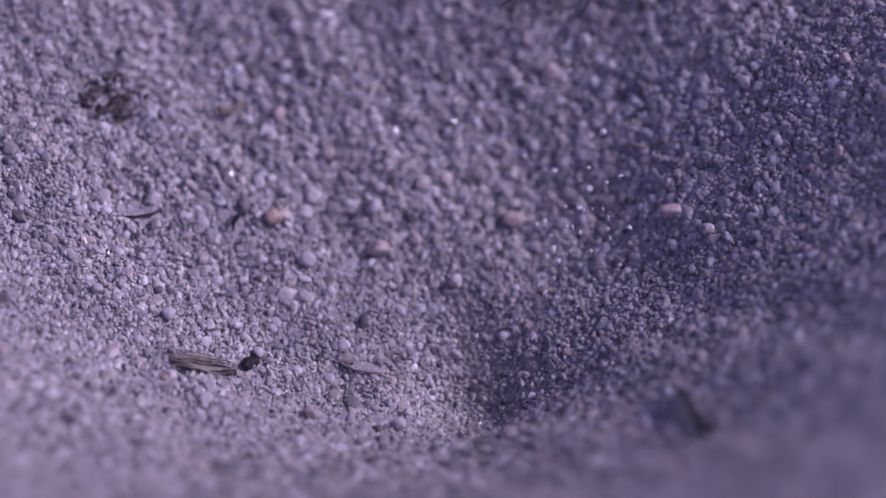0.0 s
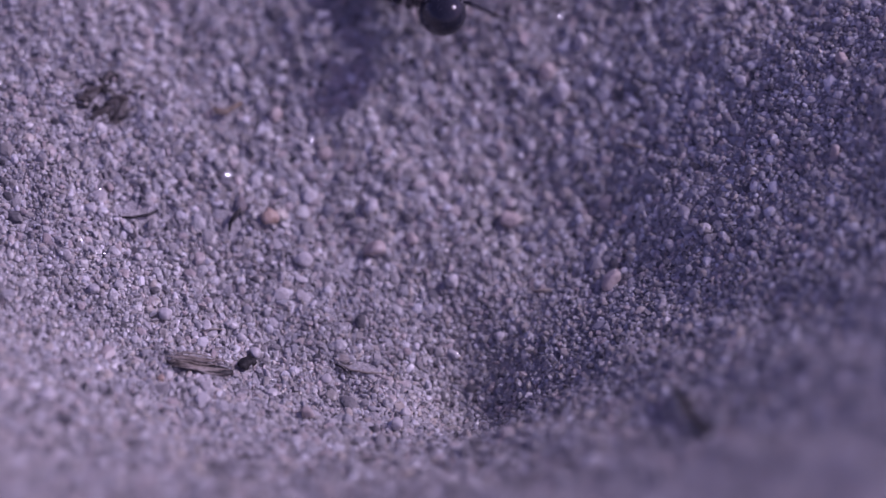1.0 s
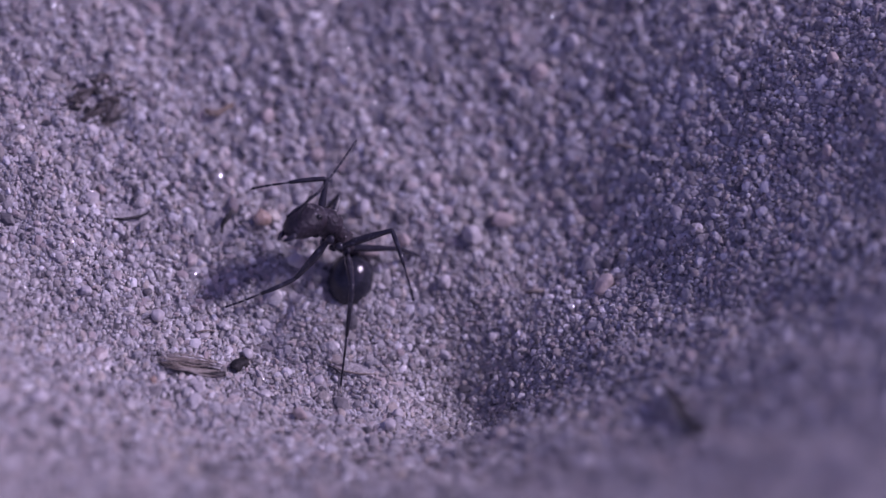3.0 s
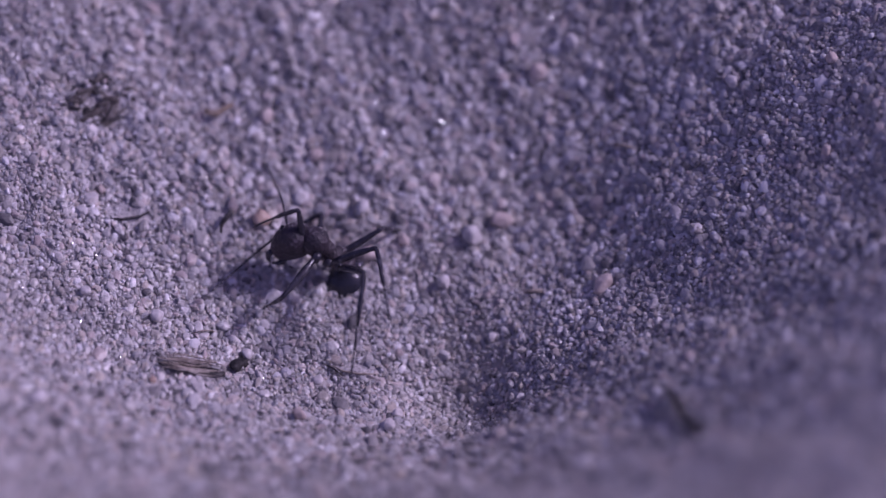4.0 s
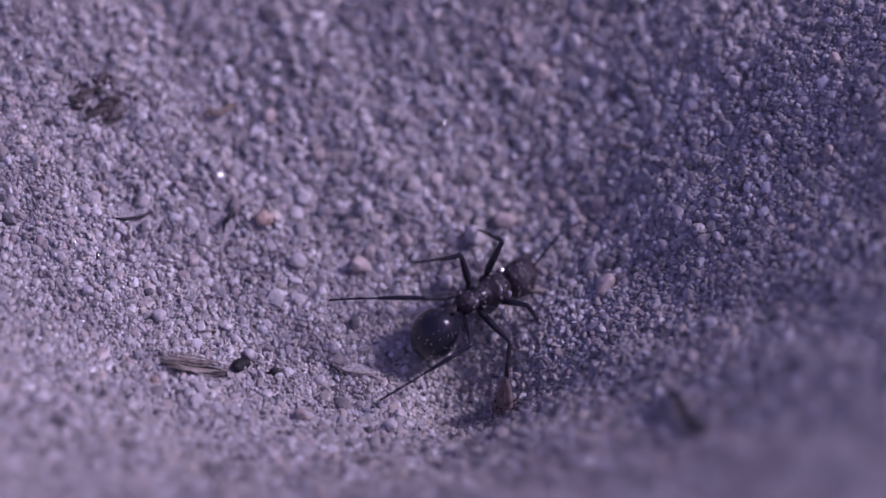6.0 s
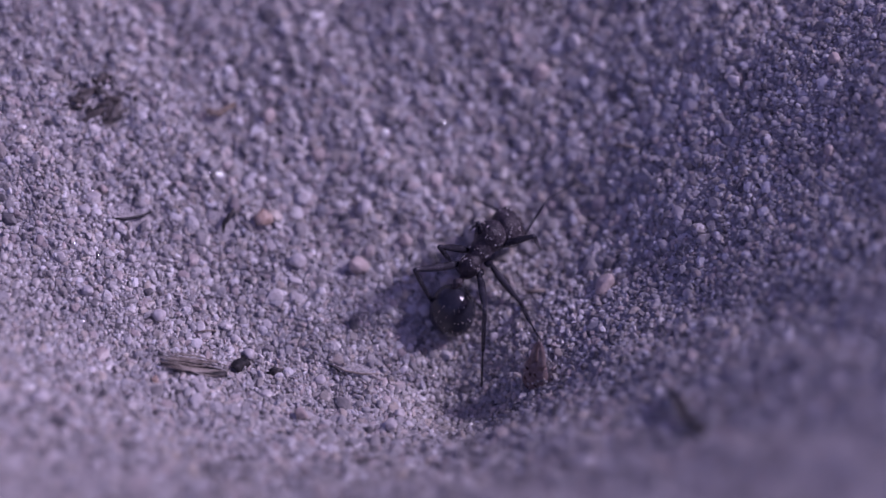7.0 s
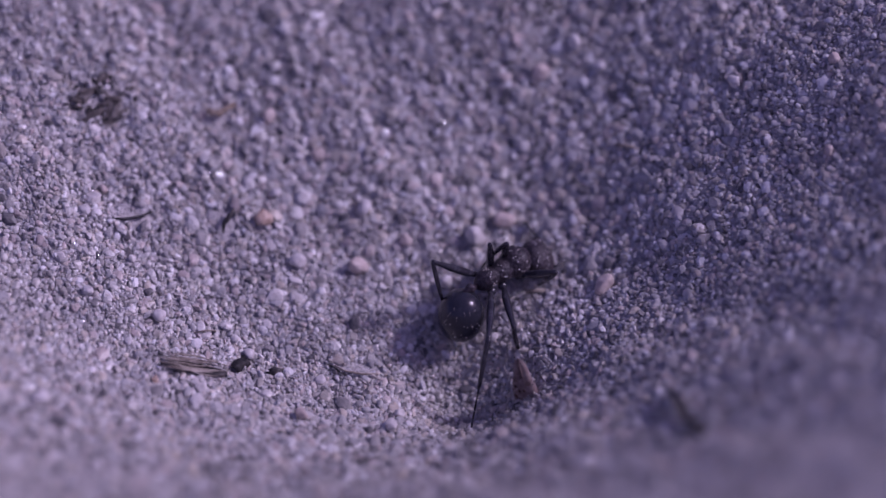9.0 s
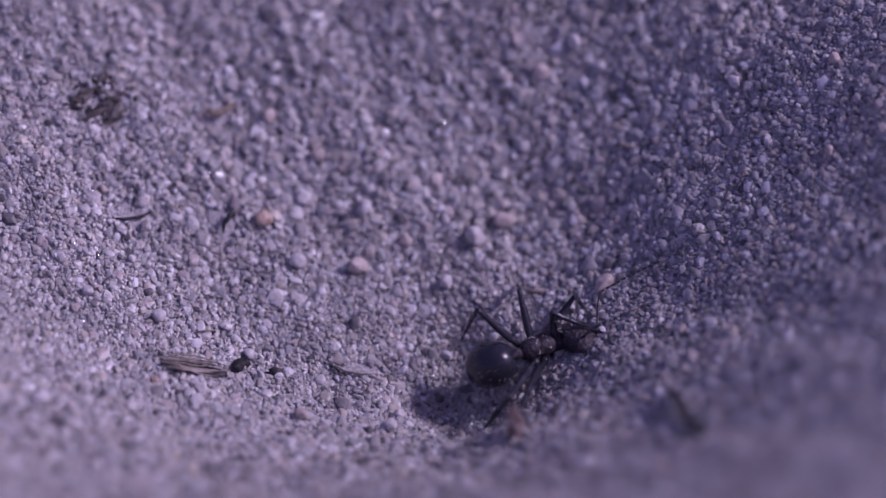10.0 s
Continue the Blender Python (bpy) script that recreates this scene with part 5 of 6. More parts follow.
    walk(parts["r2"], [
        (0, pose(-0.00021, -0.00069, -0.00076, 0.0, -35.0, -95.0)), (0.4, pose(-0.00021, -0.00069, -0.00076, 0.0, -35.0, -95.0)),
        (0.8, pose(-0.00021, -0.00069, -0.00076, 0.0, -35.0, -95.0)), (1, pose(-0.00021, -0.00069, -0.00076, -17.7, -50.4, -69.4)),
        (1.1, pose(-0.00021, -0.00069, -0.00076, -7.3, -41.8, -83.7)), (1.2, pose(-0.00021, -0.00069, -0.00076, -3.3, -38.0, -90.0)),
        (1.25, pose(-0.00021, -0.00069, -0.00076, 129.9, -80.7, 133.6)), (1.3, pose(-0.00021, -0.00069, -0.00076, 162.8, -23.7, 97.2)),
        (1.35, pose(-0.00021, -0.00069, -0.00076, 134.6, -23.0, 162.1)), (1.4, pose(-0.00021, -0.00069, -0.00076, 122.2, 0.0, -141.9)),
        (1.5, pose(-0.00021, -0.00069, -0.00076, 122.3, 0.3, -117.3)), (1.7, pose(-0.00021, -0.00069, -0.00076, 125.9, -40.8, -127.0)),
        (1.8, pose(-0.00021, -0.00069, -0.00076, 127.7, -56.9, -129.4)), (2, pose(-0.00021, -0.00069, -0.00076, -113.7, -76.3, 108.5)),
        (2.2, pose(-0.00021, -0.00069, -0.00076, -77.7, -55.5, 69.9)), (2.5, pose(-0.00021, -0.00069, -0.00076, 100.3, -59.8, -108.4)),
        (2.7, pose(-0.00021, -0.00069, -0.00076, 98.7, -59.1, -106.5)), (3.8, pose(-0.00021, -0.00069, -0.00076, -97.2, -42.3, 85.9)),
        (4, pose(-0.00021, -0.00069, -0.00076, 100.9, -56.6, -108.0)), (4.2, pose(-0.00021, -0.00069, -0.00076, -47.9, -87.6, 41.2)),
        (4.5, pose(-0.00021, -0.00069, -0.00076, 88.1, -55.3, -95.3)), (4.7, pose(-0.00021, -0.00069, -0.00076, 89.7, -24.8, -97.8)),
        (5, pose(-0.00021, -0.00069, -0.00076, 99.8, -24.4, -121.7)), (5.1, pose(-0.00021, -0.00069, -0.00076, 71.4, -21.9, -56.3)),
        (5.2, pose(-0.00021, -0.00069, -0.00076, 60.7, 2.1, -0.3)), (5.35, pose(-0.00021, -0.00069, -0.00076, 71.0, -22.0, -54.4)),
        (5.5, pose(-0.00021, -0.00069, -0.00076, 99.3, -25.7, -118.3)), (5.7, pose(-0.00021, -0.00069, -0.00076, 85.2, -58.5, -98.1)),
        (6.2, pose(-0.00021, -0.00069, -0.00076, 82.6, -41.9, -94.8)), (6.8, pose(-0.00021, -0.00069, -0.00076, 86.3, 11.3, -107.4)),
        (7, pose(-0.00021, -0.00069, -0.00076, 87.1, 29.8, -105.1)), (7.5, pose(-0.00021, -0.00069, -0.00076, 83.9, 9.3, -114.4)),
        (8, pose(-0.00021, -0.00069, -0.00076, 82.6, 9.7, -122.7)), (8.5, pose(-0.00021, -0.00069, -0.00076, 82.5, -5.9, -125.5)),
        (9, pose(-0.00021, -0.00069, -0.00076, 81.6, -13.2, -120.1)), (9.5, pose(-0.00021, -0.00069, -0.00076, 86.7, -23.0, -136.4)),
        (9.75, pose(-0.00021, -0.00069, -0.00076, 81.2, -80.3, -130.3)), (10, pose(-0.00021, -0.00069, -0.00076, 100.3, -1.1, -152.7)),
    ])
    walk(parts["r3"], [
        (0, pose(-0.00124, -0.00062, -0.00062, 0.0, -35.0, -140.0)), (0.4, pose(-0.00124, -0.00062, -0.00062, 0.0, -35.0, -140.0)),
        (0.8, pose(-0.00124, -0.00062, -0.00062, 0.0, -35.0, -140.0)), (1, pose(-0.00124, -0.00062, -0.00062, 12.0, -13.8, -168.1)),
        (1.1, pose(-0.00124, -0.00062, -0.00062, 11.4, 2.7, -162.0)), (1.2, pose(-0.00124, -0.00062, -0.00062, 8.6, -29.1, -150.2)),
        (1.3, pose(-0.00124, -0.00062, -0.00062, 5.5, -47.5, -145.2)), (1.4, pose(-0.00124, -0.00062, -0.00062, 3.4, -40.5, -142.3)),
        (1.5, pose(-0.00124, -0.00062, -0.00062, -1.9, 15.1, -121.1)), (1.7, pose(-0.00124, -0.00062, -0.00062, -2.9, -28.0, -112.7)),
        (1.8, pose(-0.00124, -0.00062, -0.00062, 10.2, -57.6, -131.3)), (2, pose(-0.00124, -0.00062, -0.00062, 105.9, -52.3, 121.9)),
        (2.2, pose(-0.00124, -0.00062, -0.00062, 107.8, -39.4, 119.3)), (2.5, pose(-0.00124, -0.00062, -0.00062, 115.0, -28.3, 106.3)),
        (2.7, pose(-0.00124, -0.00062, -0.00062, 106.6, -29.5, 123.7)), (3.8, pose(-0.00124, -0.00062, -0.00062, 105.4, -21.9, 126.5)),
        (4, pose(-0.00124, -0.00062, -0.00062, 112.2, -54.0, 115.9)), (4.2, pose(-0.00124, -0.00062, -0.00062, 103.9, -54.2, 126.1)),
        (4.5, pose(-0.00124, -0.00062, -0.00062, 161.6, -55.3, 58.0)), (4.7, pose(-0.00124, -0.00062, -0.00062, 70.6, -76.6, 153.2)),
        (5, pose(-0.00124, -0.00062, -0.00062, 6.6, -71.6, -140.8)), (5.1, pose(-0.00124, -0.00062, -0.00062, -78.2, -50.2, -49.3)),
        (5.2, pose(-0.00124, -0.00062, -0.00062, -88.1, -9.5, -30.7)), (5.35, pose(-0.00124, -0.00062, -0.00062, -71.4, -13.4, -103.7)),
        (5.5, pose(-0.00124, -0.00062, -0.00062, -62.6, 1.0, -174.4)), (5.7, pose(-0.00124, -0.00062, -0.00062, -67.4, -47.4, -163.4)),
        (6.2, pose(-0.00124, -0.00062, -0.00062, -76.5, -47.4, -151.1)), (6.8, pose(-0.00124, -0.00062, -0.00062, -91.1, -42.5, -130.5)),
        (7, pose(-0.00124, -0.00062, -0.00062, -87.7, -36.9, -135.8)), (7.5, pose(-0.00124, -0.00062, -0.00062, -87.2, -27.7, -136.7)),
        (8, pose(-0.00124, -0.00062, -0.00062, -86.3, -23.0, -138.8)), (8.5, pose(-0.00124, -0.00062, -0.00062, -90.8, -28.4, -128.5)),
        (9, pose(-0.00124, -0.00062, -0.00062, -88.8, -12.8, -134.1)), (9.5, pose(-0.00124, -0.00062, -0.00062, -87.4, -4.9, -143.4)),
        (9.75, pose(-0.00124, -0.00062, -0.00062, -87.0, -46.1, -144.2)), (10, pose(-0.00124, -0.00062, -0.00062, -81.9, 3.6, -156.9)),
    ])
    walk(parts["al"], [
        (0, pose(0.00443, 0.00054, 0.00045, 1.3, -11.2, 38.2)), (0.4, pose(0.00441, 0.00059, 0.00059, 0.8, -15.4, 40.5)),
        (0.8, pose(0.00442, 0.00057, 0.00055, 0.9, -14.9, 40.0)), (1, pose(0.00415, 0.00070, 0.00139, -2.6, -29.9, 49.2)),
        (1.1, pose(0.00422, -0.00031, 0.00144, 10.3, -28.6, 23.0)), (1.2, pose(0.00421, 0.00115, 0.00025, 0.3, -8.6, 53.2)),
        (1.3, pose(0.00416, 0.00108, 0.00095, -0.1, -21.4, 54.8)), (1.4, pose(0.00414, 0.00121, 0.00074, 0.1, -4.4, 53.9)),
        (1.5, pose(0.00250, 0.00089, 0.00262, -4.6, -17.8, 78.1)), (1.7, pose(0.00439, 0.00055, -0.00010, 5.0, -7.5, 36.0)),
        (1.8, pose(0.00426, 0.00106, 0.00038, 11.2, -49.6, 24.1)), (2, pose(0.00413, -0.00025, -0.00092, 25.3, 9.8, -11.0)),
        (2.2, pose(0.00418, 0.00018, -0.00086, 28.8, 12.6, 7.2)), (2.5, pose(0.00420, 0.00057, -0.00067, 11.6, 32.3, -35.5)),
        (2.6, pose(0.00417, 0.00025, -0.00080, 28.3, -0.5, 19.0)), (2.7, pose(0.00414, -0.00006, -0.00092, 10.6, -32.9, 74.0)),
        (3.25, pose(0.00414, 0.00039, -0.00078, 44.0, -19.6, 6.0)), (3.8, pose(0.00413, 0.00084, -0.00064, 47.6, 12.8, -46.9)),
        (4, pose(0.00224, -0.00235, -0.00045, 20.3, 35.5, -107.3)), (4.1, pose(0.00315, -0.00090, -0.00070, 29.2, -3.1, -77.9)),
        (4.2, pose(0.00405, 0.00056, -0.00095, 16.3, -40.9, -46.0)), (4.5, pose(0.00415, -0.00041, -0.00084, 13.9, -40.8, -42.4)),
        (4.7, pose(0.00402, 0.00029, -0.00109, -97.1, -63.2, 79.8)), (4.85, pose(0.00410, 0.00059, -0.00077, -48.6, -36.4, 20.1)),
        (5, pose(0.00419, 0.00088, -0.00046, -41.5, 2.6, -2.8)), (5.2, pose(0.00420, 0.00084, -0.00046, -46.8, -37.4, 14.0)),
        (5.5, pose(0.00445, -0.00048, 0.00034, -76.5, -60.6, 51.9)), (5.7, pose(0.00425, 0.00066, 0.00118, -74.5, -38.0, 49.3)),
        (6.2, pose(0.00441, 0.00046, 0.00080, -68.4, -22.0, 37.4)), (6.8, pose(0.00319, -0.00132, 0.00209, -106.2, -31.7, 111.6)),
        (7, pose(0.00364, -0.00068, -0.00141, -102.7, 1.5, 98.6)), (7.5, pose(0.00356, -0.00072, -0.00146, -103.7, -9.7, 112.3)),
        (8, pose(0.00387, -0.00066, -0.00116, -102.9, -8.8, 107.5)), (8.5, pose(0.00385, -0.00075, -0.00114, -106.4, 23.7, 82.3)),
        (9, pose(0.00426, -0.00049, -0.00059, -104.7, 7.5, 88.7)), (9.5, pose(0.00446, -0.00031, 0.00007, -105.1, -15.4, 94.3)),
        (9.75, pose(0.00239, -0.00144, 0.00234, -106.4, -24.7, 98.1)), (10, pose(0.00231, -0.00194, 0.00188, -84.6, -33.0, 54.8)),
    ])
    walk(parts["ar"], [
        (0, pose(0.00441, -0.00061, 0.00046, -1.7, -13.4, -40.5)), (0.4, pose(0.00442, -0.00056, 0.00058, -1.9, -15.5, -39.8)),
        (0.8, pose(0.00442, -0.00057, 0.00055, -1.8, -15.0, -40.0)), (1, pose(0.00421, -0.00045, 0.00140, -0.8, -30.6, -42.7)),
        (1.1, pose(0.00379, -0.00138, 0.00139, 12.4, -29.0, -68.8)), (1.2, pose(0.00449, 0.00003, 0.00021, -2.4, -8.1, -25.1)),
        (1.3, pose(0.00442, -0.00004, 0.00095, -1.3, -22.3, -29.4)), (1.4, pose(0.00445, 0.00010, 0.00078, -2.9, -20.2, -25.0)),
        (1.45, pose(0.00373, -0.00002, 0.00170, -0.1, 11.9, -60.9)), (1.5, pose(0.00301, -0.00014, 0.00262, -20.5, 38.5, -105.6)),
        (1.7, pose(0.00437, -0.00059, -0.00014, 4.5, -1.4, -39.3)), (1.8, pose(0.00449, -0.00007, 0.00038, 30.2, -47.6, -92.9)),
        (2, pose(0.00370, -0.00132, -0.00092, -25.8, -74.0, -31.6)), (2.2, pose(0.00396, -0.00095, -0.00086, -39.3, -54.4, -16.9)),
        (2.5, pose(0.00420, -0.00058, -0.00067, -26.9, -45.4, -33.0)), (2.7, pose(0.00381, -0.00116, -0.00092, -155.2, -70.9, 101.3)),
        (3.8, pose(0.00427, -0.00030, -0.00064, -112.1, -35.9, 51.0)), (4, pose(0.00110, -0.00218, -0.00045, -47.9, -54.1, -31.4)),
        (4.2, pose(0.00404, -0.00059, -0.00095, -49.9, -38.6, -28.7)), (4.5, pose(0.00365, -0.00145, -0.00084, -57.3, -26.2, -14.9)),
        (4.7, pose(0.00385, -0.00085, -0.00109, -71.7, -15.6, 23.9)), (4.85, pose(0.00410, -0.00055, -0.00077, -53.7, -22.2, -28.2)),
        (5, pose(0.00435, -0.00026, -0.00046, -37.2, -12.8, -79.5)), (5.2, pose(0.00434, -0.00030, -0.00046, -17.5, -54.8, -112.0)),
        (5.5, pose(0.00397, -0.00152, 0.00034, -31.3, -44.9, -94.1)), (5.7, pose(0.00430, -0.00049, 0.00118, -64.4, -47.2, -49.2)),
        (6.2, pose(0.00435, -0.00069, 0.00080, -67.8, -26.1, -43.6)), (6.8, pose(0.00213, -0.00177, 0.00209, -78.3, -5.3, -6.9)),
        (7, pose(0.00288, -0.00154, -0.00141, -79.2, -14.6, -1.5)), (7.5, pose(0.00276, -0.00154, -0.00146, -78.7, -13.9, -3.6)),
        (8, pose(0.00319, -0.00159, -0.00116, -78.4, -25.8, -4.4)), (8.5, pose(0.00313, -0.00165, -0.00114, -75.0, -14.6, -14.2)),
        (9, pose(0.00374, -0.00152, -0.00059, -76.0, 6.9, 0.7)), (9.5, pose(0.00405, -0.00138, 0.00007, -76.0, -6.3, 8.2)),
        (9.625, pose(0.00265, -0.00134, 0.00121, -60.7, -45.9, -23.7)), (9.75, pose(0.00125, -0.00129, 0.00234, 7.4, -57.8, -104.8)),
        (10, pose(0.00117, -0.00178, 0.00188, 26.7, -58.8, -127.4)),
    ])
    walk(parts["l12"], [
        (0, pose(0.00372, 0.00000, 0.00000, -67.7, 79.6, -67.4)), (0.4, pose(0.00372, 0.00000, 0.00000, -78.0, 79.0, -77.8)),
        (0.8, pose(0.00372, 0.00000, 0.00000, -72.3, 79.4, -72.1)), (1, pose(0.00372, 0.00000, 0.00000, -115.1, 29.0, -119.3)),
        (1.1, pose(0.00372, 0.00000, 0.00000, -132.3, 38.7, -149.6)), (1.2, pose(0.00372, 0.00000, 0.00000, -120.0, 65.7, -134.5)),
        (1.3, pose(0.00372, 0.00000, 0.00000, -98.3, 75.8, -111.7)), (1.4, pose(0.00372, 0.00000, 0.00000, -82.6, 77.9, -95.5)),
        (1.5, pose(0.00372, 0.00000, 0.00000, -71.7, 75.1, -84.3)), (1.7, pose(0.00372, 0.00000, 0.00000, -67.8, 71.4, -80.2)),
        (1.8, pose(0.00372, 0.00000, 0.00000, -39.0, 18.8, -44.3)), (2, pose(0.00372, 0.00000, 0.00000, 105.7, 85.4, 102.3)),
        (2.2, pose(0.00372, 0.00000, 0.00000, 54.0, 85.0, 50.5)), (2.5, pose(0.00372, 0.00000, 0.00000, 143.8, 48.9, 142.1)),
        (2.6, pose(0.00372, 0.00000, 0.00000, -59.2, 63.2, -57.2)), (2.7, pose(0.00372, 0.00000, 0.00000, -51.7, -3.0, -44.6)),
        (3.25, pose(0.00372, 0.00000, 0.00000, -43.1, 27.7, -7.4)), (3.8, pose(0.00372, 0.00000, 0.00000, -8.7, 43.1, 48.4)),
        (4, pose(0.00372, 0.00000, 0.00000, 24.7, 54.9, 91.6)), (4.2, pose(0.00372, 0.00000, 0.00000, 75.7, 54.4, 152.1)),
        (4.5, pose(0.00372, 0.00000, 0.00000, -133.5, 77.6, -55.1)), (4.7, pose(0.00372, 0.00000, 0.00000, -37.3, 82.2, 41.9)),
        (5, pose(0.00372, 0.00000, 0.00000, 15.9, 46.8, 97.6)), (5.2, pose(0.00372, 0.00000, 0.00000, 16.6, 31.2, 98.7)),
        (5.5, pose(0.00372, 0.00000, 0.00000, 26.1, 68.1, 110.5)), (5.7, pose(0.00372, 0.00000, 0.00000, 41.0, -13.4, 134.8)),
        (6.2, pose(0.00372, 0.00000, 0.00000, 41.1, 12.5, 115.8)), (6.8, pose(0.00372, 0.00000, 0.00000, 43.9, -6.2, 163.5)),
        (7, pose(0.00372, 0.00000, 0.00000, 43.4, -6.1, 168.0)), (7.5, pose(0.00372, 0.00000, 0.00000, 43.0, -4.8, 172.9)),
        (8, pose(0.00372, 0.00000, 0.00000, 43.2, -10.9, 171.1)), (8.5, pose(0.00372, 0.00000, 0.00000, 44.2, -23.5, 167.7)),
        (9, pose(0.00372, 0.00000, 0.00000, 40.8, -18.1, 177.4)), (9.5, pose(0.00372, 0.00000, 0.00000, 43.4, -16.4, 168.6)),
        (9.75, pose(0.00372, 0.00000, 0.00000, 39.6, 31.4, 142.6)), (9.875, pose(0.00372, 0.00000, 0.00000, 67.8, 14.0, -151.8)),
        (10, pose(0.00372, 0.00000, 0.00000, 66.1, -17.2, -97.4)),
    ])
    walk(parts["l22"], [
        (0, pose(0.00384, 0.00000, 0.00000, -0.0, 85.0, 0.0)), (0.4, pose(0.00384, 0.00000, 0.00000, -0.0, 85.0, 0.0)),
        (0.8, pose(0.00384, 0.00000, 0.00000, -0.0, 85.0, 0.0)), (0.9, pose(0.00384, 0.00000, 0.00000, -119.8, 43.7, -121.6)),
        (1, pose(0.00384, 0.00000, 0.00000, -121.3, -5.3, -125.9)), (1.1, pose(0.00384, 0.00000, 0.00000, -124.3, 23.6, -144.1)),
        (1.2, pose(0.00384, 0.00000, 0.00000, -145.7, 62.6, -173.2)), (1.3, pose(0.00384, 0.00000, 0.00000, -155.3, 80.8, 176.8)),
        (1.4, pose(0.00384, 0.00000, 0.00000, 91.9, 87.7, 63.8)), (1.5, pose(0.00384, 0.00000, 0.00000, 82.8, 82.5, 54.7)),
        (1.7, pose(0.00384, 0.00000, 0.00000, 112.5, 73.1, 84.9)), (1.8, pose(0.00384, 0.00000, 0.00000, -98.2, 31.6, -121.2)),
        (2, pose(0.00384, 0.00000, 0.00000, -55.1, 35.6, -50.2)), (2.2, pose(0.00384, 0.00000, 0.00000, -58.6, 45.1, -55.6)),
        (2.5, pose(0.00384, 0.00000, 0.00000, -65.1, 12.0, -68.7)), (2.7, pose(0.00384, 0.00000, 0.00000, -68.5, 15.1, -82.9)),
        (3.8, pose(0.00384, 0.00000, 0.00000, -67.4, 16.3, -78.8)), (4, pose(0.00384, 0.00000, 0.00000, -67.9, 14.8, -81.0)),
        (4.2, pose(0.00384, 0.00000, 0.00000, -68.3, 14.5, -82.4)), (4.5, pose(0.00384, 0.00000, 0.00000, -71.4, -32.7, -64.5)),
        (4.6, pose(0.00384, 0.00000, 0.00000, -116.5, -15.4, 25.9)), (4.7, pose(0.00384, 0.00000, 0.00000, -106.9, 27.8, 98.0)),
        (4.85, pose(0.00384, 0.00000, 0.00000, 139.8, 68.3, -26.9)), (5, pose(0.00384, 0.00000, 0.00000, 107.3, -0.4, -73.4)),
        (5.2, pose(0.00384, 0.00000, 0.00000, 106.2, 11.1, -85.5)), (5.35, pose(0.00384, 0.00000, 0.00000, 110.8, -29.5, -111.8)),
        (5.5, pose(0.00384, 0.00000, 0.00000, 153.1, -58.6, -168.3)), (5.7, pose(0.00384, 0.00000, 0.00000, 143.8, 6.4, -150.6)),
        (6.2, pose(0.00384, 0.00000, 0.00000, 140.8, -17.5, -122.0)), (6.8, pose(0.00384, 0.00000, 0.00000, 144.5, 7.7, -161.5)),
        (7, pose(0.00384, 0.00000, 0.00000, 145.0, 9.1, -157.9)), (7.5, pose(0.00384, 0.00000, 0.00000, 145.9, 13.0, -152.9)),
        (8, pose(0.00384, 0.00000, 0.00000, 145.5, -7.2, -160.7)), (8.5, pose(0.00384, 0.00000, 0.00000, 146.6, -9.7, -168.2)),
        (9, pose(0.00384, 0.00000, 0.00000, 148.5, -7.1, 179.4)), (9.5, pose(0.00384, 0.00000, 0.00000, 148.7, -16.3, 178.3)),
        (9.75, pose(0.00384, 0.00000, 0.00000, 143.2, -42.7, -170.8)), (10, pose(0.00384, 0.00000, 0.00000, 29.4, -77.6, -52.2)),
    ])
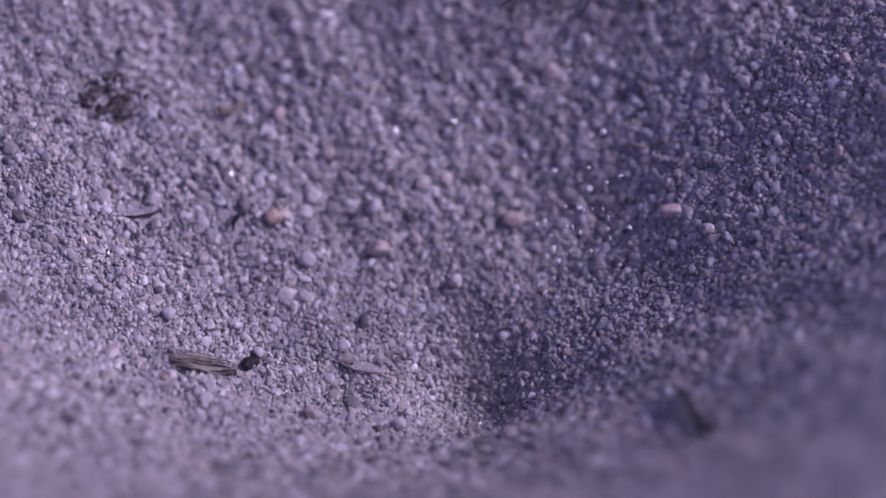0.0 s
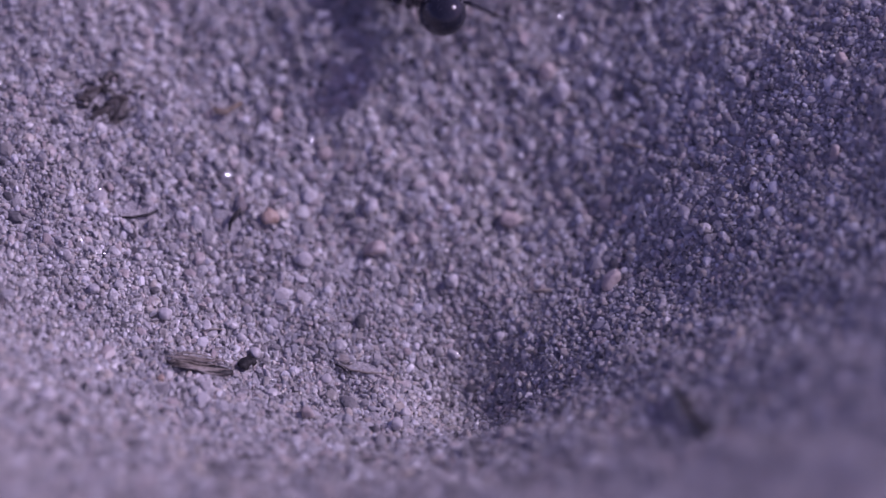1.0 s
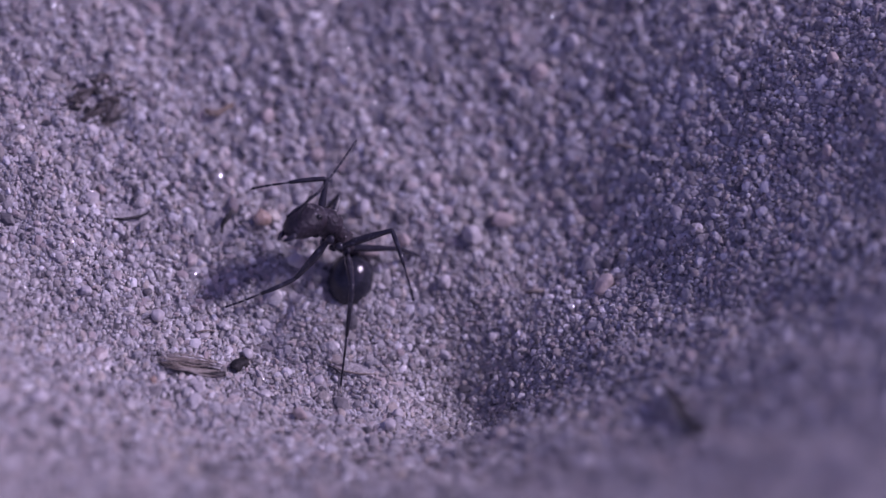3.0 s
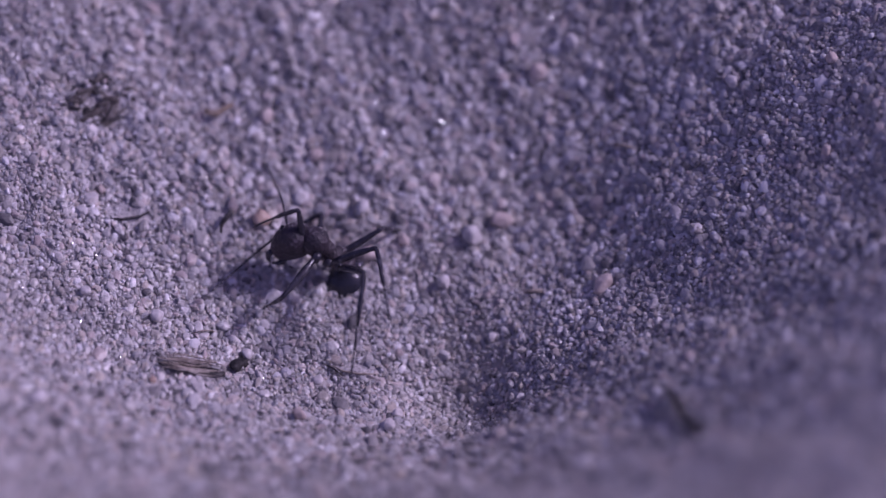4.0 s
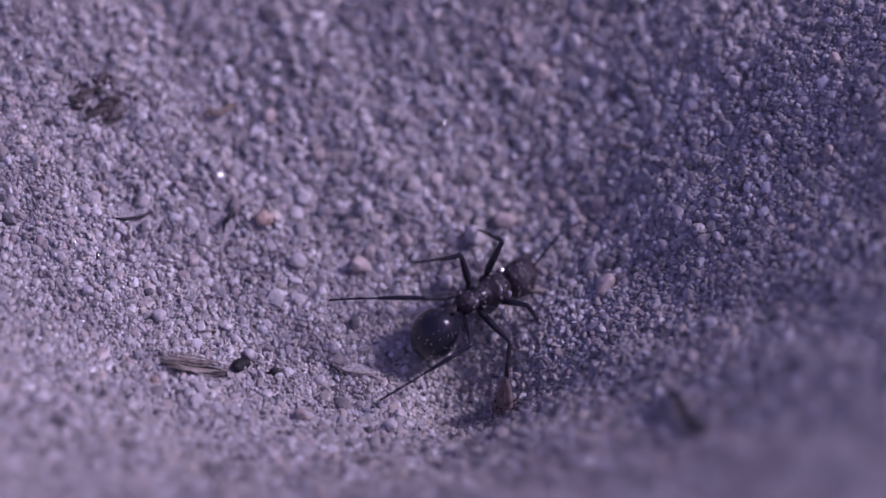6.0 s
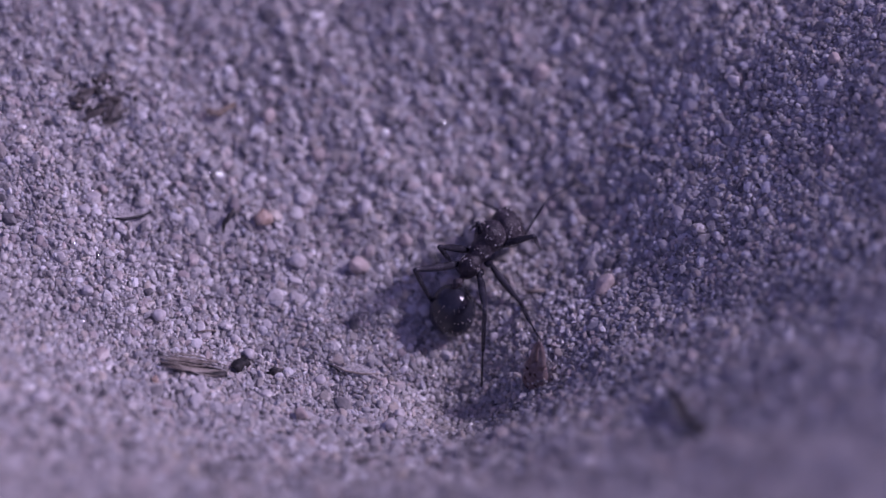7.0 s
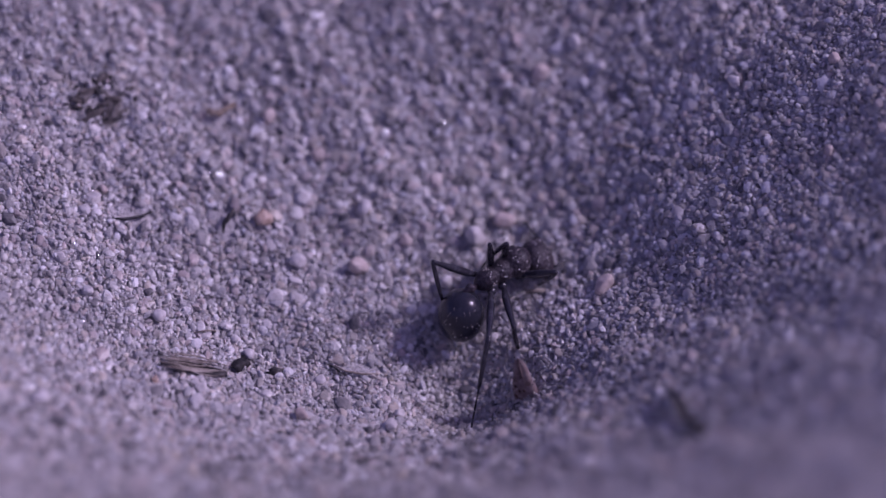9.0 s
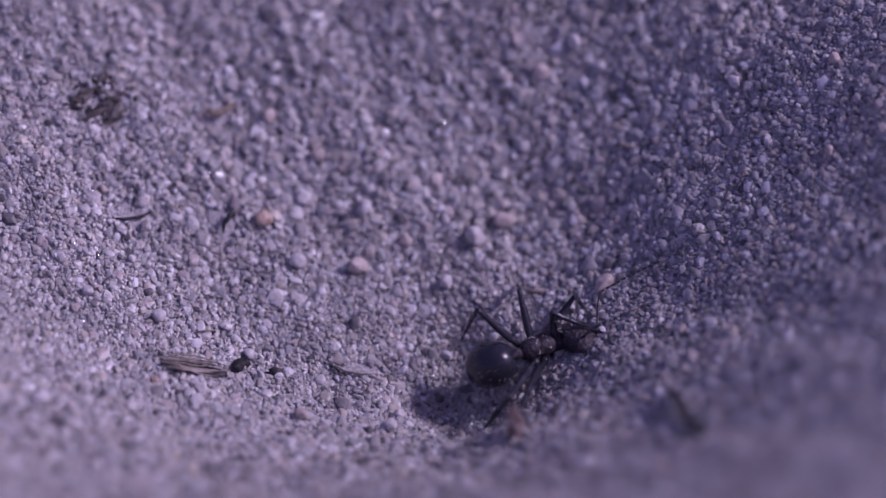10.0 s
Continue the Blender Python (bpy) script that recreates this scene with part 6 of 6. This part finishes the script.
    walk(parts["l32"], [
        (0, pose(0.00444, 0.00000, 0.00000, 37.3, 78.1, 36.7)), (0.4, pose(0.00444, 0.00000, 0.00000, 37.3, 78.1, 36.7)),
        (0.8, pose(0.00444, 0.00000, 0.00000, 37.3, 78.1, 36.7)), (0.9, pose(0.00444, 0.00000, 0.00000, 162.2, 53.5, 164.8)),
        (1, pose(0.00444, 0.00000, 0.00000, 167.5, 9.5, 174.2)), (1.1, pose(0.00444, 0.00000, 0.00000, 168.2, -3.5, -173.7)),
        (1.2, pose(0.00444, 0.00000, 0.00000, -175.3, 78.3, -153.3)), (1.3, pose(0.00444, 0.00000, 0.00000, -63.6, 89.0, -41.4)),
        (1.4, pose(0.00444, 0.00000, 0.00000, -15.1, 77.3, 7.2)), (1.45, pose(0.00444, 0.00000, 0.00000, -127.6, 49.1, -109.7)),
        (1.5, pose(0.00444, 0.00000, 0.00000, -133.0, 2.2, -121.1)), (1.6, pose(0.00444, 0.00000, 0.00000, -130.3, 51.4, -115.6)),
        (1.7, pose(0.00444, 0.00000, 0.00000, 19.9, 78.2, 36.6)), (1.8, pose(0.00444, 0.00000, 0.00000, 60.1, 69.5, 78.2)),
        (2, pose(0.00444, 0.00000, 0.00000, 98.7, 65.1, 119.7)), (2.2, pose(0.00444, 0.00000, 0.00000, 64.3, 66.7, 82.3)),
        (2.35, pose(0.00444, 0.00000, 0.00000, -89.5, 57.7, -74.4)), (2.5, pose(0.00444, 0.00000, 0.00000, -94.7, 3.8, -83.5)),
        (2.7, pose(0.00444, 0.00000, 0.00000, -160.8, 80.3, -158.1)), (3.8, pose(0.00444, 0.00000, 0.00000, 14.8, 36.5, 17.9)),
        (4, pose(0.00444, 0.00000, 0.00000, -68.3, 72.0, -74.4)), (4.2, pose(0.00444, 0.00000, 0.00000, -70.8, 65.4, -77.0)),
        (4.5, pose(0.00444, 0.00000, 0.00000, -112.2, 43.8, -126.0)), (4.7, pose(0.00444, 0.00000, 0.00000, -133.2, 26.4, -161.4)),
        (5, pose(0.00444, 0.00000, 0.00000, 167.2, 46.8, 111.8)), (5.1, pose(0.00444, 0.00000, 0.00000, 162.3, 5.5, 101.5)),
        (5.2, pose(0.00444, 0.00000, 0.00000, 164.8, -36.0, 92.7)), (5.5, pose(0.00444, 0.00000, 0.00000, 171.0, -28.1, 81.1)),
        (5.7, pose(0.00444, 0.00000, 0.00000, 169.6, -23.7, 84.1)), (6.2, pose(0.00444, 0.00000, 0.00000, 170.6, -18.2, 81.5)),
        (6.8, pose(0.00444, 0.00000, 0.00000, 138.2, -38.7, 143.5)), (7, pose(0.00444, 0.00000, 0.00000, 139.3, -32.7, 141.5)),
        (7.5, pose(0.00444, 0.00000, 0.00000, 142.5, -36.5, 135.9)), (8, pose(0.00444, 0.00000, 0.00000, 141.1, -32.5, 138.4)),
        (8.5, pose(0.00444, 0.00000, 0.00000, 139.1, -36.8, 141.8)), (9, pose(0.00444, 0.00000, 0.00000, 136.4, -29.9, 146.7)),
        (9.5, pose(0.00444, 0.00000, 0.00000, 139.0, -11.0, 139.5)), (9.75, pose(0.00444, 0.00000, 0.00000, 139.2, 7.3, 132.0)),
        (10, pose(0.00444, 0.00000, 0.00000, 136.5, 23.8, 122.1)),
    ])
    walk(parts["r12"], [
        (0, pose(0.00372, 0.00000, 0.00000, 67.7, 79.6, 67.4)), (0.4, pose(0.00372, 0.00000, 0.00000, 67.7, 79.6, 67.4)),
        (0.8, pose(0.00372, 0.00000, 0.00000, 67.7, 79.6, 67.4)), (1, pose(0.00372, 0.00000, 0.00000, 74.9, 80.7, 74.7)),
        (1.1, pose(0.00372, 0.00000, 0.00000, 83.1, 80.2, 83.0)), (1.2, pose(0.00372, 0.00000, 0.00000, 74.7, 79.8, 74.5)),
        (1.3, pose(0.00372, 0.00000, 0.00000, 70.9, 79.6, 70.6)), (1.4, pose(0.00372, 0.00000, 0.00000, 69.2, 79.6, 68.9)),
        (1.5, pose(0.00372, 0.00000, 0.00000, 85.5, 35.6, 86.8)), (1.7, pose(0.00372, 0.00000, 0.00000, 77.9, 85.2, 78.8)),
        (1.8, pose(0.00372, 0.00000, 0.00000, -125.7, 26.7, -123.6)), (2, pose(0.00372, 0.00000, 0.00000, -166.0, 62.0, -176.7)),
        (2.2, pose(0.00372, 0.00000, 0.00000, 175.5, 80.3, 163.9)), (2.5, pose(0.00372, 0.00000, 0.00000, 115.3, 84.0, 103.3)),
        (2.7, pose(0.00372, 0.00000, 0.00000, 122.8, 73.6, 110.9)), (3.8, pose(0.00372, 0.00000, 0.00000, -128.0, 28.6, -130.9)),
        (4, pose(0.00372, 0.00000, 0.00000, -142.1, 46.7, -153.4)), (4.2, pose(0.00372, 0.00000, 0.00000, -170.4, 58.4, 171.4)),
        (4.5, pose(0.00372, 0.00000, 0.00000, -132.5, 38.7, -140.0)), (4.7, pose(0.00372, 0.00000, 0.00000, -108.3, 33.3, -99.9)),
        (4.85, pose(0.00372, 0.00000, 0.00000, -144.9, 16.5, -175.6)), (5, pose(0.00372, 0.00000, 0.00000, -142.5, -20.3, 124.6)),
        (5.2, pose(0.00372, 0.00000, 0.00000, -138.0, 44.1, 143.0)), (5.5, pose(0.00372, 0.00000, 0.00000, -151.0, 57.3, 126.4)),
        (5.7, pose(0.00372, 0.00000, 0.00000, -101.7, 64.7, -178.3)), (6.2, pose(0.00372, 0.00000, 0.00000, -163.8, 67.5, 115.0)),
        (6.8, pose(0.00372, 0.00000, 0.00000, -127.0, 40.1, 158.6)), (7, pose(0.00372, 0.00000, 0.00000, -125.9, 41.7, 160.3)),
        (7.5, pose(0.00372, 0.00000, 0.00000, -121.2, 47.1, 167.0)), (8, pose(0.00372, 0.00000, 0.00000, -110.4, 45.5, -178.1)),
        (8.5, pose(0.00372, 0.00000, 0.00000, -108.2, 36.8, -174.7)), (9, pose(0.00372, 0.00000, 0.00000, -119.1, 24.1, 164.0)),
        (9.5, pose(0.00372, 0.00000, 0.00000, -119.7, 22.3, 162.4)), (9.75, pose(0.00372, 0.00000, 0.00000, -114.8, 6.9, -178.5)),
        (10, pose(0.00372, 0.00000, 0.00000, -131.8, 42.4, 143.8)),
    ])
    walk(parts["r22"], [
        (0, pose(0.00384, 0.00000, 0.00000, 0.0, 85.0, -0.0)), (0.4, pose(0.00384, 0.00000, 0.00000, 0.0, 85.0, -0.0)),
        (0.8, pose(0.00384, 0.00000, 0.00000, 0.0, 85.0, -0.0)), (1, pose(0.00384, 0.00000, 0.00000, 119.8, 62.6, 120.8)),
        (1.1, pose(0.00384, 0.00000, 0.00000, 106.8, 79.4, 107.3)), (1.2, pose(0.00384, 0.00000, 0.00000, 72.3, 85.3, 72.5)),
        (1.25, pose(0.00384, 0.00000, 0.00000, -41.6, 13.1, -44.8)), (1.3, pose(0.00384, 0.00000, 0.00000, -35.7, -65.6, -55.0)),
        (1.4, pose(0.00384, 0.00000, 0.00000, -57.1, -21.2, -26.5)), (1.5, pose(0.00384, 0.00000, 0.00000, -51.0, -23.7, -42.4)),
        (1.7, pose(0.00384, 0.00000, 0.00000, -30.8, -21.7, -91.9)), (1.8, pose(0.00384, 0.00000, 0.00000, -25.9, -54.2, -99.5)),
        (2, pose(0.00384, 0.00000, 0.00000, -22.8, -28.4, -104.1)), (2.2, pose(0.00384, 0.00000, 0.00000, -8.5, -29.6, -133.0)),
        (2.5, pose(0.00384, 0.00000, 0.00000, -8.0, -8.3, -134.7)), (2.7, pose(0.00384, 0.00000, 0.00000, -13.0, -12.5, -107.3)),
        (3.8, pose(0.00384, 0.00000, 0.00000, -12.9, -37.5, -107.7)), (4, pose(0.00384, 0.00000, 0.00000, -13.2, 15.2, -106.1)),
        (4.2, pose(0.00384, 0.00000, 0.00000, -17.3, -36.8, -86.8)), (4.5, pose(0.00384, 0.00000, 0.00000, -18.0, 8.8, -83.8)),
        (4.7, pose(0.00384, 0.00000, 0.00000, -15.0, 6.6, -61.3)), (5, pose(0.00384, 0.00000, 0.00000, -11.0, -25.0, -84.9)),
        (5.1, pose(0.00384, 0.00000, 0.00000, -10.5, 21.2, -100.9)), (5.2, pose(0.00384, 0.00000, 0.00000, -36.2, 64.0, -135.7)),
        (5.5, pose(0.00384, 0.00000, 0.00000, -32.2, 38.9, -130.8)), (5.7, pose(0.00384, 0.00000, 0.00000, -9.3, -8.5, -60.2)),
        (6.2, pose(0.00384, 0.00000, 0.00000, -8.7, 3.1, -72.6)), (6.5, pose(0.00384, 0.00000, 0.00000, -11.2, -7.3, -9.8)),
        (6.8, pose(0.00384, 0.00000, 0.00000, -21.8, -9.6, 54.6)), (7, pose(0.00384, 0.00000, 0.00000, -26.9, -17.2, 76.2)),
        (7.25, pose(0.00384, 0.00000, 0.00000, 0.1, -19.2, 1.2)), (7.5, pose(0.00384, 0.00000, 0.00000, 10.1, 4.5, -66.6)),
        (8, pose(0.00384, 0.00000, 0.00000, 9.2, 16.8, -71.6)), (8.5, pose(0.00384, 0.00000, 0.00000, 6.0, 14.3, -83.5)),
        (9, pose(0.00384, 0.00000, 0.00000, 0.3, 27.2, -99.3)), (9.5, pose(0.00384, 0.00000, 0.00000, -14.1, 27.8, -130.1)),
        (9.75, pose(0.00384, 0.00000, 0.00000, -10.5, 25.5, -121.9)), (9.875, pose(0.00384, 0.00000, 0.00000, 25.2, 31.7, -54.3)),
        (10, pose(0.00384, 0.00000, 0.00000, 45.9, 6.6, 2.8)),
    ])
    walk(parts["r32"], [
        (0, pose(0.00444, 0.00000, 0.00000, -37.3, 78.1, -36.7)), (0.4, pose(0.00444, 0.00000, 0.00000, -37.3, 78.1, -36.7)),
        (0.8, pose(0.00444, 0.00000, 0.00000, -37.3, 78.1, -36.7)), (1, pose(0.00444, 0.00000, 0.00000, 90.4, 73.3, 92.3)),
        (1.1, pose(0.00444, 0.00000, 0.00000, 95.8, 74.0, 98.0)), (1.2, pose(0.00444, 0.00000, 0.00000, 60.5, 70.1, 61.1)),
        (1.3, pose(0.00444, 0.00000, 0.00000, 17.3, 72.7, 15.7)), (1.4, pose(0.00444, 0.00000, 0.00000, -14.1, 76.1, -16.8)),
        (1.5, pose(0.00444, 0.00000, 0.00000, 85.2, 40.6, 88.7)), (1.7, pose(0.00444, 0.00000, 0.00000, -15.1, 81.6, -15.4)),
        (1.75, pose(0.00444, 0.00000, 0.00000, -7.3, 38.8, -7.0)), (1.8, pose(0.00444, 0.00000, 0.00000, -7.0, -4.1, -5.8)),
        (2, pose(0.00444, 0.00000, 0.00000, -22.8, 55.7, -36.8)), (2.2, pose(0.00444, 0.00000, 0.00000, -18.2, 59.2, -31.4)),
        (2.5, pose(0.00444, 0.00000, 0.00000, -71.5, 72.6, -88.6)), (2.7, pose(0.00444, 0.00000, 0.00000, -14.6, 46.1, -25.6)),
        (3.8, pose(0.00444, 0.00000, 0.00000, -8.9, 49.5, -17.9)), (4, pose(0.00444, 0.00000, 0.00000, -40.5, 72.0, -53.2)),
        (4.2, pose(0.00444, 0.00000, 0.00000, -48.3, 66.7, -61.6)), (4.5, pose(0.00444, 0.00000, 0.00000, -142.4, 57.0, -162.5)),
        (4.7, pose(0.00444, 0.00000, 0.00000, -67.3, 72.2, -82.2)), (5, pose(0.00444, 0.00000, 0.00000, -58.8, 38.8, -72.4)),
        (5.2, pose(0.00444, 0.00000, 0.00000, 96.9, 76.3, 85.9)), (5.5, pose(0.00444, 0.00000, 0.00000, 116.7, 35.8, 108.2)),
        (5.7, pose(0.00444, 0.00000, 0.00000, 105.1, 21.5, 84.5)), (6.2, pose(0.00444, 0.00000, 0.00000, 104.7, 18.6, 83.4)),
        (6.8, pose(0.00444, 0.00000, 0.00000, 107.7, 14.2, 94.1)), (7, pose(0.00444, 0.00000, 0.00000, 108.1, 13.2, 95.7)),
        (7.5, pose(0.00444, 0.00000, 0.00000, 104.9, 17.4, 83.4)), (8, pose(0.00444, 0.00000, 0.00000, 94.7, 14.5, 47.7)),
        (8.5, pose(0.00444, 0.00000, 0.00000, 95.3, 14.9, 49.9)), (9, pose(0.00444, 0.00000, 0.00000, 96.8, -2.1, 63.2)),
        (9.5, pose(0.00444, 0.00000, 0.00000, 94.1, -11.1, 86.8)), (9.75, pose(0.00444, 0.00000, 0.00000, 94.2, 18.6, 88.7)),
        (10, pose(0.00444, 0.00000, 0.00000, 98.3, 17.2, 102.2)),
    ])
    walk(parts["al2"], [
        (0, pose(0.00286, 0.00000, 0.00000, -0.0, 24.7, -27.4)), (0.4, pose(0.00286, 0.00000, 0.00000, -0.1, 23.3, -27.7)),
        (0.8, pose(0.00286, 0.00000, 0.00000, -0.0, 23.3, -27.4)), (1, pose(0.00286, 0.00000, 0.00000, -1.3, 17.2, -31.3)),
        (1.1, pose(0.00286, 0.00000, 0.00000, -1.6, 13.2, -32.3)), (1.2, pose(0.00286, 0.00000, 0.00000, 1.4, 26.6, -23.6)),
        (1.3, pose(0.00286, 0.00000, 0.00000, -0.8, 20.7, -29.0)), (1.4, pose(0.00286, 0.00000, 0.00000, 1.4, 26.1, -23.6)),
        (1.5, pose(0.00286, 0.00000, 0.00000, -0.3, 22.3, -27.6)), (1.7, pose(0.00286, 0.00000, 0.00000, 1.5, 27.4, -23.4)),
        (1.8, pose(0.00286, 0.00000, 0.00000, -64.1, 66.9, -102.6)), (1.9, pose(0.00286, 0.00000, 0.00000, 33.5, 54.4, 2.4)),
        (2, pose(0.00286, 0.00000, 0.00000, 46.9, 11.6, 25.1)), (2.2, pose(0.00286, 0.00000, 0.00000, 41.3, 5.8, -10.7)),
        (2.5, pose(0.00286, 0.00000, 0.00000, 57.7, 18.7, 57.5)), (2.6, pose(0.00286, 0.00000, 0.00000, 31.6, 38.5, 6.5)),
        (2.7, pose(0.00286, 0.00000, 0.00000, -4.0, 30.6, -52.3)), (3.8, pose(0.00286, 0.00000, 0.00000, 36.6, 37.1, 14.6)),
        (4, pose(0.00286, 0.00000, 0.00000, 64.4, 75.6, 46.1)), (4.2, pose(0.00286, 0.00000, 0.00000, 61.7, 30.2, 42.9)),
        (4.5, pose(0.00286, 0.00000, 0.00000, 58.9, 34.5, 37.7)), (4.7, pose(0.00286, 0.00000, 0.00000, 62.3, -17.7, 58.4)),
        (5, pose(0.00286, 0.00000, 0.00000, 46.2, 47.9, 9.2)), (5.2, pose(0.00286, 0.00000, 0.00000, 26.8, 37.6, -18.8)),
        (5.5, pose(0.00286, 0.00000, 0.00000, 15.1, 0.6, -52.1)), (5.7, pose(0.00286, 0.00000, 0.00000, 38.5, 44.7, 1.0)),
        (6.2, pose(0.00286, 0.00000, 0.00000, 46.1, 37.8, 12.4)), (6.8, pose(0.00286, 0.00000, 0.00000, 79.0, 3.9, 89.3)),
        (7, pose(0.00286, 0.00000, 0.00000, 75.8, 4.9, 49.2)), (7.5, pose(0.00286, 0.00000, 0.00000, 77.8, 9.5, 65.0)),
        (8, pose(0.00286, 0.00000, 0.00000, 79.2, 12.5, 72.2)), (8.5, pose(0.00286, 0.00000, 0.00000, 74.2, 1.8, 34.1)),
        (9, pose(0.00286, 0.00000, 0.00000, 77.0, 13.3, 55.1)), (9.5, pose(0.00286, 0.00000, 0.00000, 84.1, 23.2, 77.3)),
        (9.625, pose(0.00286, 0.00000, 0.00000, 69.4, 65.2, 57.8)), (9.75, pose(0.00286, 0.00000, 0.00000, -56.7, 66.2, -72.5)),
        (10, pose(0.00286, 0.00000, 0.00000, -33.6, 42.6, -44.8)),
    ])
    walk(parts["ar2"], [
        (0, pose(0.00286, 0.00000, 0.00000, 0.0, 23.5, 27.0)), (0.4, pose(0.00286, 0.00000, 0.00000, 0.4, 22.4, 27.9)),
        (0.8, pose(0.00286, 0.00000, 0.00000, 0.3, 22.7, 27.7)), (1, pose(0.00286, 0.00000, 0.00000, 1.7, 15.8, 31.9)),
        (1.1, pose(0.00286, 0.00000, 0.00000, 0.7, 21.1, 28.9)), (1.2, pose(0.00286, 0.00000, 0.00000, -0.2, 24.0, 26.5)),
        (1.3, pose(0.00286, 0.00000, 0.00000, 1.0, 19.8, 29.7)), (1.4, pose(0.00286, 0.00000, 0.00000, 0.6, 21.3, 28.7)),
        (1.45, pose(0.00286, 0.00000, 0.00000, -5.4, -8.5, -20.2)), (1.5, pose(0.00286, 0.00000, 0.00000, 15.7, -31.8, -76.0)),
        (1.6, pose(0.00286, 0.00000, 0.00000, -0.2, -2.2, -26.4)), (1.7, pose(0.00286, 0.00000, 0.00000, 11.8, 28.9, 21.1)),
        (1.8, pose(0.00286, 0.00000, 0.00000, -15.3, 33.7, -28.7)), (2, pose(0.00286, 0.00000, 0.00000, -26.5, 33.7, -48.7)),
        (2.2, pose(0.00286, 0.00000, 0.00000, -46.2, 47.2, -78.6)), (2.5, pose(0.00286, 0.00000, 0.00000, -16.8, 60.0, -42.6)),
        (2.7, pose(0.00286, 0.00000, 0.00000, -7.6, 12.6, -28.4)), (3.25, pose(0.00286, 0.00000, 0.00000, -20.1, 19.3, -71.8)),
        (3.8, pose(0.00286, 0.00000, 0.00000, -34.0, 15.7, -115.9)), (4, pose(0.00286, 0.00000, 0.00000, 2.5, 32.9, -39.2)),
        (4.1, pose(0.00286, 0.00000, 0.00000, 40.1, 46.1, 16.7)), (4.2, pose(0.00286, 0.00000, 0.00000, 74.4, 29.4, 69.7)),
        (4.35, pose(0.00286, 0.00000, 0.00000, 97.2, 21.1, 120.3)), (4.5, pose(0.00286, 0.00000, 0.00000, 105.6, 0.4, 162.5)),
        (4.7, pose(0.00286, 0.00000, 0.00000, 89.4, 23.4, 94.5)), (5, pose(0.00286, 0.00000, 0.00000, 26.9, 56.8, 10.4)),
        (5.2, pose(0.00286, 0.00000, 0.00000, 47.7, 8.6, 44.9)), (5.5, pose(0.00286, 0.00000, 0.00000, 47.1, 4.2, 39.3)),
        (5.7, pose(0.00286, 0.00000, 0.00000, 49.1, -28.0, 30.0)), (6.2, pose(0.00286, 0.00000, 0.00000, 47.7, -19.0, 33.6)),
        (6.8, pose(0.00286, 0.00000, 0.00000, 46.7, 8.1, 43.5)), (7, pose(0.00286, 0.00000, 0.00000, 47.4, 16.9, 46.7)),
        (7.5, pose(0.00286, 0.00000, 0.00000, 49.7, 13.1, 55.5)), (8, pose(0.00286, 0.00000, 0.00000, 49.0, 13.5, 52.5)),
        (8.5, pose(0.00286, 0.00000, 0.00000, 46.8, 15.5, 43.7)), (9, pose(0.00286, 0.00000, 0.00000, 34.3, 31.1, 13.1)),
        (9.5, pose(0.00286, 0.00000, 0.00000, 29.1, 40.7, 4.2)), (9.75, pose(0.00286, 0.00000, 0.00000, 45.4, -12.9, 60.1)),
        (10, pose(0.00286, 0.00000, 0.00000, 46.9, -0.8, 47.3)),
    ])

motions()
